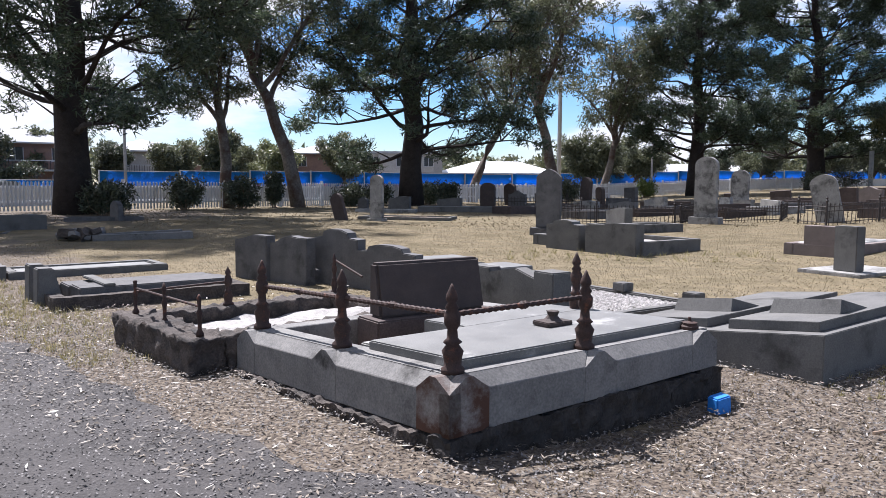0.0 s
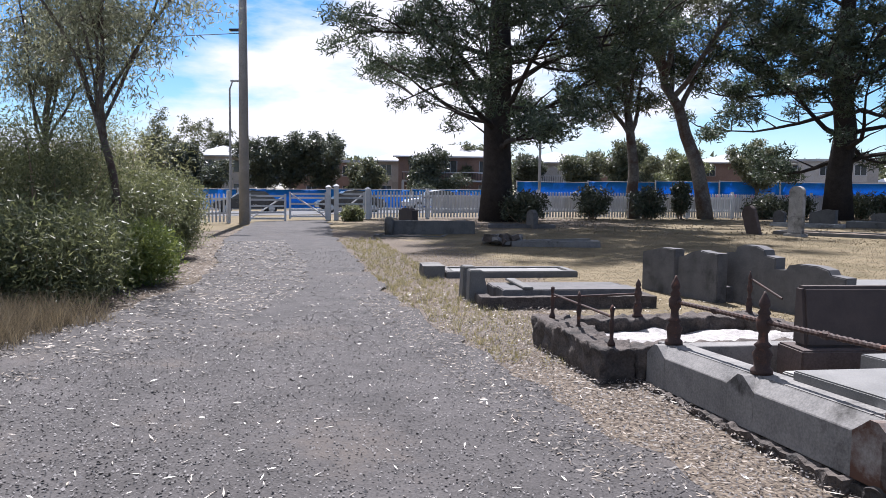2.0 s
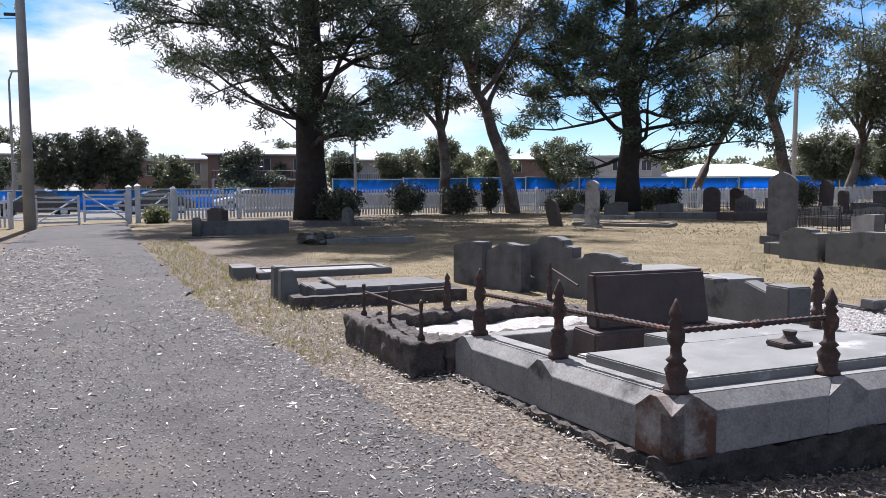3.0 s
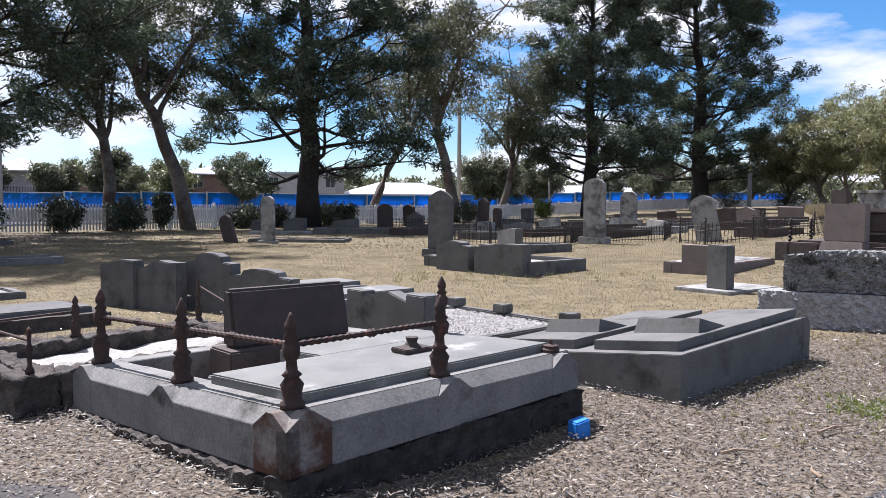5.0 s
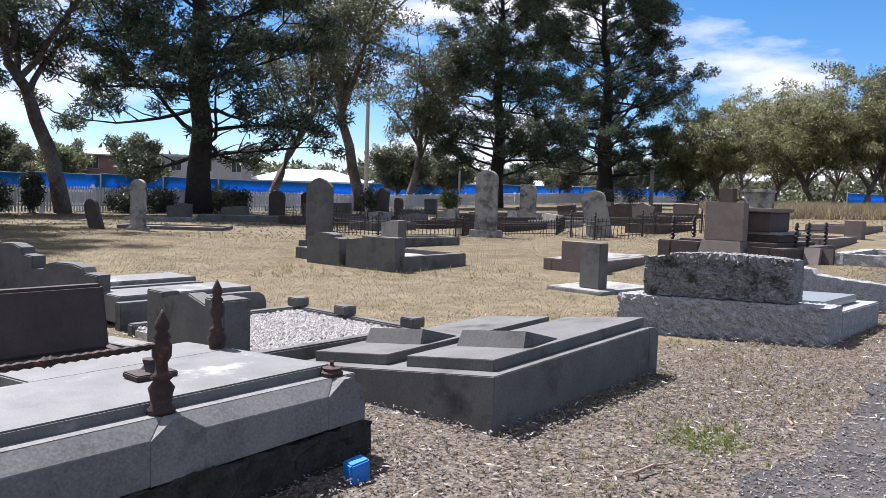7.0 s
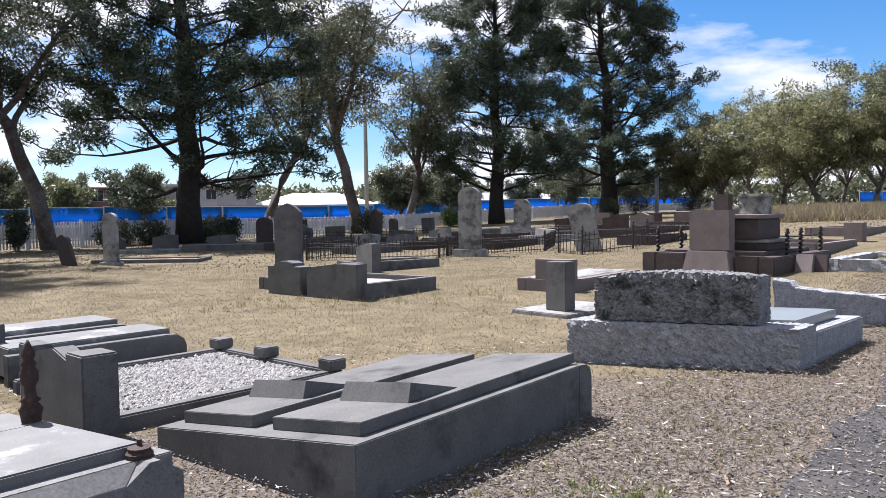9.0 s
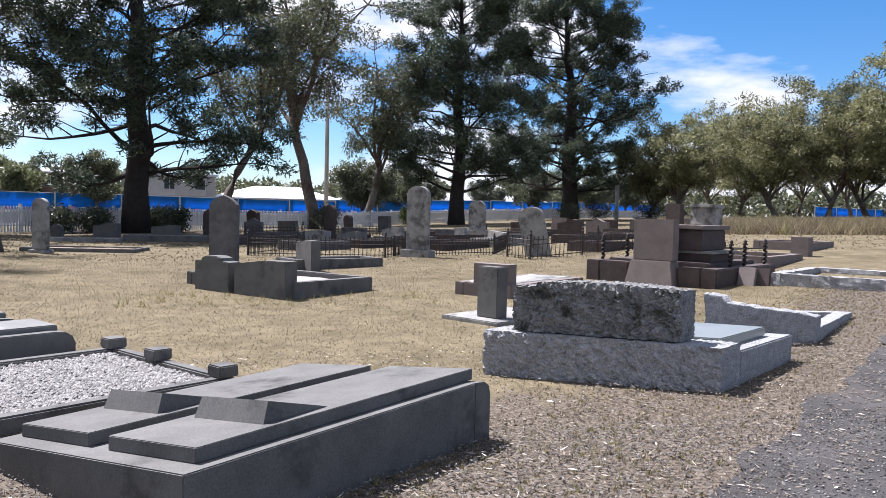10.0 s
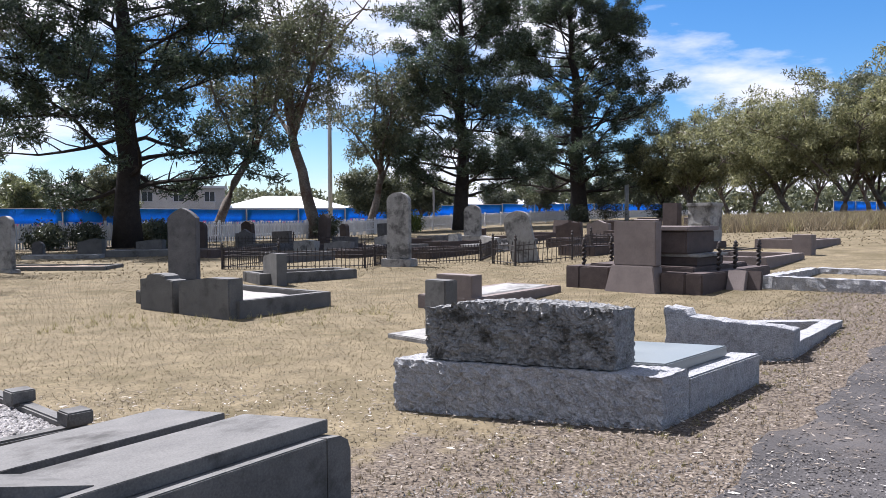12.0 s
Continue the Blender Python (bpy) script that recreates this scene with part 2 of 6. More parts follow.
def box(x0, x1, y0, y1, z0, z1, bevel=0.006, bm=None, taper=0.0):
    own = bmesh.new()
    r = bmesh.ops.create_cube(own, size=1)
    for v in r["verts"]:
        k = 1 - taper if v.co.z > 0 else 1
        v.co = Vector(((x0 + x1) / 2 + v.co.x * (x1 - x0) * k, (y0 + y1) / 2 + v.co.y * (y1 - y0) * k, z0 if v.co.z < 0 else z1))
    if bevel:
        bmesh.ops.bevel(own, geom=own.edges[:], offset=min(bevel, 0.3 * min(x1 - x0, y1 - y0, z1 - z0)), segments=2, affect="EDGES")
    if bm is None:
        return own
    me = bpy.data.meshes.new("tmp")
    own.to_mesh(me)
    own.free()
    bm.from_mesh(me)
    bpy.data.meshes.remove(me)
    return bm


def hexa(p, bevel=0.012):
    """A block from eight corners: four below, four above, in the same order round."""
    bm = bmesh.new()
    v = [bm.verts.new(c) for c in p]
    for f in ((3, 2, 1, 0), (4, 5, 6, 7), (0, 1, 5, 4), (1, 2, 6, 5), (2, 3, 7, 6), (3, 0, 4, 7)):
        bm.faces.new([v[i] for i in f])
    bmesh.ops.recalc_face_normals(bm, faces=bm.faces)
    if bevel:
        bmesh.ops.bevel(bm, geom=bm.edges[:], offset=bevel, segments=2, affect="EDGES")
    return bm


def outline(pts, t, bevel=0.01):
    """A plate: outline in y and z, thickness t along x."""
    bm = bmesh.new()
    f = bm.faces.new([bm.verts.new((-t / 2, y, z)) for y, z in pts])
    r = bmesh.ops.extrude_face_region(bm, geom=[f])
    bmesh.ops.translate(bm, verts=[v for v in r["geom"] if isinstance(v, bmesh.types.BMVert)], vec=(t, 0, 0))
    bmesh.ops.recalc_face_normals(bm, faces=bm.faces)
    if bevel:
        bmesh.ops.bevel(bm, geom=[e for e in bm.edges if abs(e.verts[0].co.x - e.verts[1].co.x) < 1e-5], offset=bevel, segments=2, affect="EDGES", clamp_overlap=True)
    return bm


def profile_run(pts, length, bevel=0.0):
    """A moulding: profile in y and z, running from 0 to length along x."""
    bm = outline(pts, length, bevel)
    bmesh.ops.translate(bm, verts=bm.verts[:], vec=(length / 2, 0, 0))
    return bm


def lathe(prof, seg=14, bm=None, at=(0, 0, 0)):
    bm = bm or bmesh.new()
    rings = []
    for r, z in prof:
        rings.append([bm.verts.new((at[0] + r * math.cos(2 * math.pi * i / seg), at[1] + r * math.sin(2 * math.pi * i / seg), at[2] + z)) for i in range(seg)])
    for a, b in zip(rings, rings[1:]):
        for i in range(seg):
            bm.faces.new((a[i], a[(i + 1) % seg], b[(i + 1) % seg], b[i]))
    bm.faces.new(rings[0][::-1])
    bm.faces.new(rings[-1])
    return bm


def tube(path, radii, seg=8, bm=None):
    """A round bar along a list of points, with a radius at each."""
    bm = bm or bmesh.new()
    rings = []
    for i, p in enumerate(path):
        p = Vector(p)
        d = (Vector(path[min(i + 1, len(path) - 1)]) - Vector(path[max(i - 1, 0)])).normalized()
        a = d.orthogonal().normalized() if abs(d.z) > 0.9 else d.cross(Vector((0, 0, 1))).normalized()
        b = d.cross(a)
        r = radii[i] if hasattr(radii, "__len__") else radii
        rings.append([bm.verts.new(p + a * (r * math.cos(2 * math.pi * k / seg)) + b * (r * math.sin(2 * math.pi * k / seg))) for k in range(seg)])
    for u, w in zip(rings, rings[1:]):
        for k in range(seg):
            bm.faces.new((u[k], u[(k + 1) % seg], w[(k + 1) % seg], w[k]))
    bm.faces.new(rings[0][::-1])
    bm.faces.new(rings[-1])
    return bm


def roughen(bm, cuts, amount, size, seed=0.0, keep=None):
    """Break a block's faces up like hewn rock."""
    if cuts:
        bmesh.ops.subdivide_edges(bm, edges=bm.edges[:], cuts=cuts, use_grid_fill=True)
    off = Vector((seed * 7.3, seed * 3.1, seed))
    for v in bm.verts:
        p = v.co / size + off
        d = noise.noise_vector(p) + 0.5 * noise.noise_vector(p * 2.1)
        k = 1.0 if keep is None else keep(v.co)
        v.co += d * amount * k
    return bm


def slabs(nx, ny, nz, x0, x1, y0, y1, z0, z1):
    """A block with an even grid on every side, for hewing."""
    bm = bmesh.new()
    seen = {}

    def vert(i, j, k):
        if (i, j, k) not in seen:
            seen[i, j, k] = bm.verts.new((x0 + (x1 - x0) * i / nx, y0 + (y1 - y0) * j / ny, z0 + (z1 - z0) * k / nz))
        return seen[i, j, k]

    for i in range(nx):
        for j in range(ny):
            bm.faces.new((vert(i, j, nz), vert(i + 1, j, nz), vert(i + 1, j + 1, nz), vert(i, j + 1, nz)))
            bm.faces.new((vert(i, j, 0), vert(i, j + 1, 0), vert(i + 1, j + 1, 0), vert(i + 1, j, 0)))
    for i in range(nx):
        for k in range(nz):
            bm.faces.new((vert(i, 0, k), vert(i + 1, 0, k), vert(i + 1, 0, k + 1), vert(i, 0, k + 1)))
            bm.faces.new((vert(i, ny, k), vert(i, ny, k + 1), vert(i + 1, ny, k + 1), vert(i + 1, ny, k)))
    for j in range(ny):
        for k in range(nz):
            bm.faces.new((vert(0, j, k), vert(0, j, k + 1), vert(0, j + 1, k + 1), vert(0, j + 1, k)))
            bm.faces.new((vert(nx, j, k), vert(nx, j + 1, k), vert(nx, j + 1, k + 1), vert(nx, j, k + 1)))
    return bm


RNG = np.random.default_rng(7)


def leaf_quads(centres, length, width, droop=0.0, spread=1.0, rng=RNG):
    """Narrow leaves at the given places, turned at random; droop pulls their tips down."""
    k = len(centres)
    d = rng.normal(size=(k, 3)) * (1, 1, spread)
    d[:, 2] -= droop * np.linalg.norm(d, axis=1)
    d /= np.linalg.norm(d, axis=1)[:, None] + 1e-9
    s = np.cross(d, rng.normal(size=(k, 3)))
    s /= np.linalg.norm(s, axis=1)[:, None] + 1e-9
    ln = length * rng.uniform(0.6, 1.3, (k, 1))
    wd = width * rng.uniform(0.7, 1.2, (k, 1))
    c = np.asarray(centres)
    return np.stack([c - s * wd * 0.6, c + s * wd * 0.6, c + d * ln], axis=1)


def scatter_ground(n, poly_fn, rng):
    """Places from poly_fn(rng, n) set on the ground."""
    p = poly_fn(rng, n)
    z = np.array([gz(a, b) for a, b in p])
    return np.column_stack([p, z])


def lawn_material():
    """Dead lawn that gives way to bare mulch where the mesh is marked bare."""
    m = M["grass"]
    n, l = m.node_tree.nodes, m.node_tree.links
    b = n["Principled BSDF"]
    old = b.inputs["Base Color"].links[0].from_socket
    att = n.new("ShaderNodeAttribute")
    att.attribute_name = "bare"
    geo = n.new("ShaderNodeNewGeometry")
    no = n.new("ShaderNodeTexNoise")
    no.inputs["Scale"].default_value, no.inputs["Detail"].default_value, no.inputs["Roughness"].default_value = 2.2, 8.0, 0.75
    l.new(geo.outputs["Position"], no.inputs["Vector"])
    su = n.new("ShaderNodeMath")
    su.operation = "ADD"
    l.new(att.outputs["Fac"], su.inputs[0])
    l.new(no.outputs["Fac"], su.inputs[1])
    st = n.new("ShaderNodeValToRGB")
    st.color_ramp.elements[0].position, st.color_ramp.elements[1].position = 0.86, 1.08
    hf = n.new("ShaderNodeMath")
    hf.operation = "MULTIPLY"
    hf.inputs[1].default_value = 1.0
    l.new(su.outputs[0], hf.inputs[0])
    l.new(hf.outputs[0], st.inputs["Fac"])
    f2 = n.new("ShaderNodeTexNoise")
    f2.inputs["Scale"].default_value, f2.inputs["Detail"].default_value = 38.0, 5.0
    l.new(geo.outputs["Position"], f2.inputs["Vector"])
    e = n.new("ShaderNodeValToRGB")
    e.color_ramp.elements[0].position, e.color_ramp.elements[1].position = 0.36, 0.66
    e.color_ramp.elements[0].color, e.color_ramp.elements[1].color = (0.048, 0.038, 0.032, 1), (0.155, 0.127, 0.098, 1)
    l.new(f2.outputs["Fac"], e.inputs["Fac"])
    mx = n.new("ShaderNodeMix")
    mx.data_type = "RGBA"
    l.new(st.outputs["Color"], mx.inputs[0])
    l.new(old, mx.inputs[6])
    l.new(e.outputs["Color"], mx.inputs[7])
    l.new(mx.outputs[2], b.inputs["Base Color"])


lawn_material()


# ---- ground, path, road ----
def graded(a, b, lo, hi, fine):
    """Fine steps between lo and hi, wider ones out to the horizon."""
    out = list(np.arange(lo, hi, fine))
    x, st = hi, 0.8
    while x < b:
        out.append(x)
        st *= 1.0 if x < 45 else 1.25
        x += st
    out.append(b)
    x, st, left = lo, 0.8, []
    while x > a:
        x -= st
        st *= 1.0 if x > -30 else 1.25
        left.append(x)
    return left[::-1] + out


def sheet(name, xs, ys, mat, lift=0.0, rough=0.0):
    v = [(x, y, gz(x, y) + lift + rough * noise.noise(Vector((x * 0.9, y * 0.9, 0)))) for y in ys for x in xs]
    nx = len(xs)
    f = [(j * nx + i, j * nx + i + 1, (j + 1) * nx + i + 1, (j + 1) * nx + i) for j in range(len(ys) - 1) for i in range(nx - 1)]
    ob = raw(name, v, f, mat)
    for p in ob.data.polygons:
        p.use_smooth = True
    return ob


EDGE = [(-20.5, 21.3), (-14.0, 14.6), (-8.8, 9.5), (-6.3, 7.0), (-4.24, 5.27), (-3.0, 4.25), (-1.9, 3.35), (-0.9, 2.65), (0.2, 2.25), (1.3, 2.25), (2.4, 2.75), (3.7, 3.75), (5.9, 5.55), (8.0, 7.3), (9.94, 9.0), (14.0, 12.5), (30.0, 26.0)]
LEFT = [(-22.2, 19.2), (-15.5, 11.9), (-11.3, 8.3), (-9.0, 6.0), (-7.6, 3.6), (-7.0, 1.8), (-7.2, -1.0), (-6.5, -4.5), (0.0, -7.5), (6.0, -3.0), (12.0, 3.0), (18.0, 9.0), (33.0, 22.0)]


def resample(line, n):
    p = np.array(line, float)
    s = np.r_[0, np.cumsum(np.hypot(*np.diff(p, axis=0).T))]
    t = np.linspace(0, s[-1], n)
    return np.column_stack([np.interp(t, s, p[:, 0]), np.interp(t, s, p[:, 1])])


def ribbon(name, a, b, mat, lift, cross=8, jag=0.0):
    """A strip of ground between two lines, with uneven edges."""
    n = len(a)
    v, f = [], []
    for i in range(n):
        for k in range(cross + 1):
            q = a[i] + (b[i] - a[i]) * k / cross
            if k in (0, cross) and jag:
                q = q + jag * np.array(noise.noise_vector(Vector((q[0] * 2.2, q[1] * 2.2, k)))[:2])
            v.append((q[0], q[1], gz(q[0], q[1]) + lift))
    for i in range(n - 1):
        for k in range(cross):
            o = i * (cross + 1) + k
            f.append((o, o + 1, o + cross + 2, o + cross + 1))
    ob = raw(name, v, f, mat)
    for p in ob.data.polygons:
        p.use_smooth = True
    return ob


e_line, l_line = resample(EDGE, 240), resample(LEFT, 240)
tagged(ribbon("path", e_line, l_line, "path", 0.030, 14, 0.22), "worn grey gravel and asphalt cemetery path", "path", kind="structure")


def offset(line, d):
    t = np.gradient(line, axis=0)
    t /= np.linalg.norm(t, axis=1)[:, None]
    return line + d * np.column_stack([-t[:, 1], t[:, 0]])


near_edge = resample(EDGE[3:16], 200)
far_left = resample(LEFT[1:7], 80)
GX, GY = graded(-1500, 1500, -14, 16, 0.25), graded(-1500, 1800, -4, 24, 0.25)
ground = sheet("ground", GX, GY, "grass")
tagged(ground, "parched straw-coloured cemetery lawn with bare mulch by the path", "ground", kind="structure")



def mark_bare():
    """Mulch along the path, under the shrubs and between the nearest graves; needles under the pines."""
    co = np.empty(len(ground.data.vertices) * 3, dtype=np.float32)
    ground.data.vertices.foreach_get("co", co)
    p = co.reshape(-1, 3)[:, :2]
    bare = np.zeros(len(p))
    sel = (np.abs(p[:, 0]) < 40) & (p[:, 1] > -15) & (p[:, 1] < 60)
    q = p[sel]
    d1 = np.min(np.hypot(q[:, None, 0] - near_edge[None, ::3, 0], q[:, None, 1] - near_edge[None, ::3, 1]), axis=1)
    d2 = np.min(np.hypot(q[:, None, 0] - far_left[None, ::2, 0], q[:, None, 1] - far_left[None, ::2, 1]), axis=1)
    v = np.clip(1.15 - d1 / 2.0, 0, 1)
    v = np.maximum(v, np.clip(1.3 - d2 / 6.0, 0, 1))
    for cx, cy, r, k in ((2.2, 4.2, 1.6, 0.8), (4.6, 5.9, 1.6, 0.6), (6.5, 7.2, 1.8, 0.6), (1.2, 5.2, 1.5, 0.7), (-14.5, 24.5, 8.0, 0.55), (-5.0, 40.0, 7.0, 0.5), (5.0, 28.0, 7.0, 0.3), (13.0, 30.0, 8.0, 0.25)):
        v = np.maximum(v, k * np.clip(1.4 - np.hypot(q[:, 0] - cx, q[:, 1] - cy) / r, 0, 1))
    bare[sel] = v
    a = ground.data.attributes.new("bare", "FLOAT", "POINT")
    a.data.foreach_set("value", bare.astype(np.float32))


mark_bare()

# line of the picket fence, the road beyond it and the hoarding on its far side
FENCE = [(-19.7, 23.0), (-14.2, 29.2), (-9.0, 35.2), (-4.5, 41.6), (0.5, 47.6), (12.0, 60.5), (24.0, 71.0), (37.0, 80.5)]
HOARD_L = [(-92, -6), (-70, 19), (-52, 44), (-38, 64)]
HOARD = [(-37, 68), (-12, 97), (15, 116), (53, 137), (80, 150)]
fence_line = resample(FENCE, 120)
road_near = resample([(-75, -30), (-42, 14), (-26, 34), (-12, 51), (6, 70), (35, 92), (100, 128), (200, 170)], 60)
road_far = resample([(-88, -16), (-53, 28), (-40, 44), (-24, 63), (-4, 83), (30, 107), (95, 143), (200, 186)], 60)
tagged(ribbon("road", road_near, road_far, "road", 0.02, 2), "grey asphalt road beyond the cemetery fence", "road", kind="structure")


def picket(h, w=0.07, t=0.02):
    return outline([(-w / 2, 0.05), (w / 2, 0.05), (w / 2, h - 0.05), (0, h), (-w / 2, h - 0.05)], t, 0.0)


def picket_run(name, line, first_parts):
    th = thing(name, line[0][0], line[0][1], 0, "weathered white timber picket fence along the road", "fence", kind="structure")
    base = Vector((line[0][0], line[0][1], gz(*line[0])))
    s = np.r_[0, np.cumsum(np.hypot(*np.diff(line, axis=0).T))]
    tot = s[-1]
    count = int(tot / 0.135)
    bm = picket(1.15)
    me = bpy.data.meshes.new("picket")
    bm.to_mesh(me)
    me.materials.append(M["whitepaint"])
    rest = bmesh.new()
    for i in range(count):
        d = (i + 0.5) * tot / count
        x, y = np.interp(d, s, line[:, 0]), np.interp(d, s, line[:, 1])
        x2, y2 = np.interp(d + 0.3, s, line[:, 0]), np.interp(d + 0.3, s, line[:, 1])
        x1, y1 = np.interp(d - 0.3, s, line[:, 0]), np.interp(d - 0.3, s, line[:, 1])
        a = math.degrees(math.atan2(y2 - y1, x2 - x1)) - 90
        m = pose(x - base.x, y - base.y, gz(x, y) - base.z, 1.5 * noise.noise(Vector((i * 0.7, 0, 0))), 0, a)
        if i < first_parts:
            hang("picket", me, th, "", m)
        else:
            k = len(rest.verts)
            rest.from_mesh(me)
            rest.verts.ensure_lookup_table()
            bmesh.ops.transform(rest, matrix=m, verts=rest.verts[k:])
    if len(rest.verts):
        tagged(part("pickets", rest, "whitepaint", th), kind="stuff")
    else:
        rest.free()
    n = max(2, int(tot / 2.4))
    for i in range(n):
        d0, d1 = i * tot / n, (i + 1) * tot / n
        p0 = Vector((np.interp(d0, s, line[:, 0]), np.interp(d0, s, line[:, 1]), 0))
        p1 = Vector((np.interp(d1, s, line[:, 0]), np.interp(d1, s, line[:, 1]), 0))
        p0.z, p1.z = gz(p0.x, p0.y), gz(p1.x, p1.y)
        dr = (p1 - p0).normalized()
        side = Vector((-dr.y, dr.x, 0)) * 0.05
        for hh in (0.35, 0.9):
            c = [p0 + side, p1 + side, p1 + side * 1.9, p0 + side * 1.9]
            part("rail", hexa([q - base + Vector((0, 0, hh)) for q in c] + [q - base + Vector((0, 0, hh + 0.08)) for q in c], 0), "whitepaint", th)
        q = p0 + side * 2.6 - base
        part("post", box(q.x - 0.06, q.x + 0.06, q.y - 0.06, q.y + 0.06, q.z - 0.1, q.z + 1.25, 0.01), "whitepaint", th)
    return th


picket_run("picket_fence", fence_line, 300)
picket_run("picket_fence_beyond_gate", resample([(-22.9, 18.5), (-30.0, 11.5), (-42.0, -2.0)], 20), 0)


def gate_leaf(x0, y0, x1, y1, h=1.05):
    d = Vector((x1 - x0, y1 - y0))
    L = d.length
    th = thing("gate", x0, y0, math.degrees(math.atan2(d.y, d.x)), "closed white timber gate with diagonal braces", "gate", "entrance gates")
    for z in (0.12, 0.36, 0.6, 0.84, h - 0.06):
        part("rail", box(0.02, L - 0.02, -0.02, 0.02, z, z + 0.075, 0.006), "whitepaint", th)
    for x in (0.02, L - 0.10):
        part("stile", box(x, x + 0.08, -0.03, 0.03, 0.06, h + 0.06, 0.006), "whitepaint", th)
    part("brace", tube([(0.06, 0.035, 0.15), (L - 0.06, 0.035, h)], 0.032, 4), "whitepaint", th)
    part("hinge", box(0.0, 0.3, -0.035, -0.02, h - 0.05, h - 0.02, 0), "blackiron", th)


gate_leaf(-22.4, 19.0, -21.47, 20.12)
gate_leaf(-20.42, 21.28, -21.43, 20.17)
gate_leaf(-20.25, 21.5, -19.75, 22.8)
for gx, gy, gh in ((-22.55, 18.85, 1.3), (-20.2, 21.55, 1.32), (-20.38, 21.3, 1.28), (-19.75, 22.95, 1.2)):
    th = thing("gate_post", gx, gy, 45, "stout white timber gate post with a chamfered cap", "post", "gate posts")
    part("shaft", box(-0.09, 0.09, -0.09, 0.09, -0.1, gh, 0.015), "whitepaint", th)
    part("cap", lathe([(0.125, gh), (0.125, gh + 0.03), (0.02, gh + 0.11)], 4), "whitepaint", th)


def wall_run(name, line, h, t, mat, label, category):
    th = thing(name, line[0][0], line[0][1], 0, label, category, kind="structure")
    b = Vector((line[0][0], line[0][1], gz(*line[0])))
    for p, q in zip(line, line[1:]):
        p, q = Vector((*p, gz(*p))), Vector((*q, gz(*q)))
        d = (q - p).normalized()
        s = Vector((-d.y, d.x, 0)) * t / 2
        g = d * 0.02
        c = [p + g - s, q - g - s, q - g + s, p + g + s]
        part("concrete_block", hexa([v - b - Vector((0, 0, 0.1)) for v in c] + [v - b + Vector((0, 0, h)) + (0.25 * (p - v + d * (v - p).dot(d))) for v in c], 0.02), mat, th)


bl = resample([(-24.5, 34.5), (-12, 49), (4, 66.5), (33, 88.5), (60, 105)], 28)
wall_run("road_barrier", [tuple(p) for p in bl], 0.95, 0.35, "barrier", "pale concrete road barrier along the kerb", "barrier")


def hoarding(line, h, lift, seg, name="hoarding"):
    p = resample(line, max(2, int(sum(math.dist(a, b) for a, b in zip(line, line[1:])) / seg) + 1))
    for a, b in zip(p, p[1:]):
        z = (gz(*a) + gz(*b)) / 2
        L = math.dist(a, b)
        th = thing("hoarding_panel", a[0], a[1], math.degrees(math.atan2(b[1] - a[1], b[0] - a[0])), "bright blue cloth-covered site fence panel", "fence panel", "blue hoarding", z=z)
        w = bmesh.new()
        nx = 10
        for i in range(nx + 1):
            for k in range(3):
                x = 0.12 + (L - 0.24) * i / nx
                w.verts.new((x, 0.05 * math.sin(i * 1.9 + a[0]) + 0.04 * k, lift + 0.05 + (h - 0.08) * k / 2 - 0.03 * (k == 2) * math.sin(math.pi * i / nx)))
        w.verts.ensure_lookup_table()
        for i in range(nx):
            for k in range(2):
                o = i * 3 + k
                w.faces.new((w.verts[o], w.verts[o + 3], w.verts[o + 4], w.verts[o + 1]))
        bmesh.ops.solidify(w, geom=w.faces[:], thickness=0.02)
        part("cloth", w, "blue", th, smooth=True)
        part("post", tube([(0, 0, -0.4), (0, 0, lift + h + 0.08)], 0.07, 6), "barrier", th)
        part("rail", tube([(0, 0.06, lift + h), (L, 0.06, lift + h)], 0.03, 5), "barrier", th)
        part("foot", box(-0.4, 0.4, -0.25, 0.25, -0.4, 0.15, 0.03), "barrier", th)
        part("plinth", box(0, L, -0.2, 0.2, -0.5, lift + 0.02, 0.02), "barrier", th)


hoarding(HOARD_L, 1.75, 0.05, 8.0)
hoarding(HOARD, 2.15, 0.45, 8.0)
hoarding([(118, 150), (160, 168)], 2.2, 0.9, 9.0)
# a string of small pink and white flags on the hoarding
flags = thing("bunting", -37.5, 66.4, 0, "string of small pink and pale triangular flags", "bunting")
fl = resample([(-37, 67.4), (-12, 96.4), (12, 113.2)], 60)
for i, (fx, fy) in enumerate(fl):
    dx, dy, z0 = fx + 37.5, fy - 66.4, gz(fx, fy) - gz(-37.5, 66.4) + 1.05
    b = outline([(-0.28, 0), (0.28, 0), (0, -0.5)], 0.02, 0)
    part("flag", b, "pink" if i % 2 else "whitepaint", flags, "", pose(dx, dy, z0 + 0.1 * math.sin(i * 0.9), 0, 0, -40))
part("cord", tube([(fx + 37.5, fy - 66.4, gz(fx, fy) - gz(-37.5, 66.4) + 1.07) for fx, fy in fl], 0.012, 4), "whitepaint", flags)


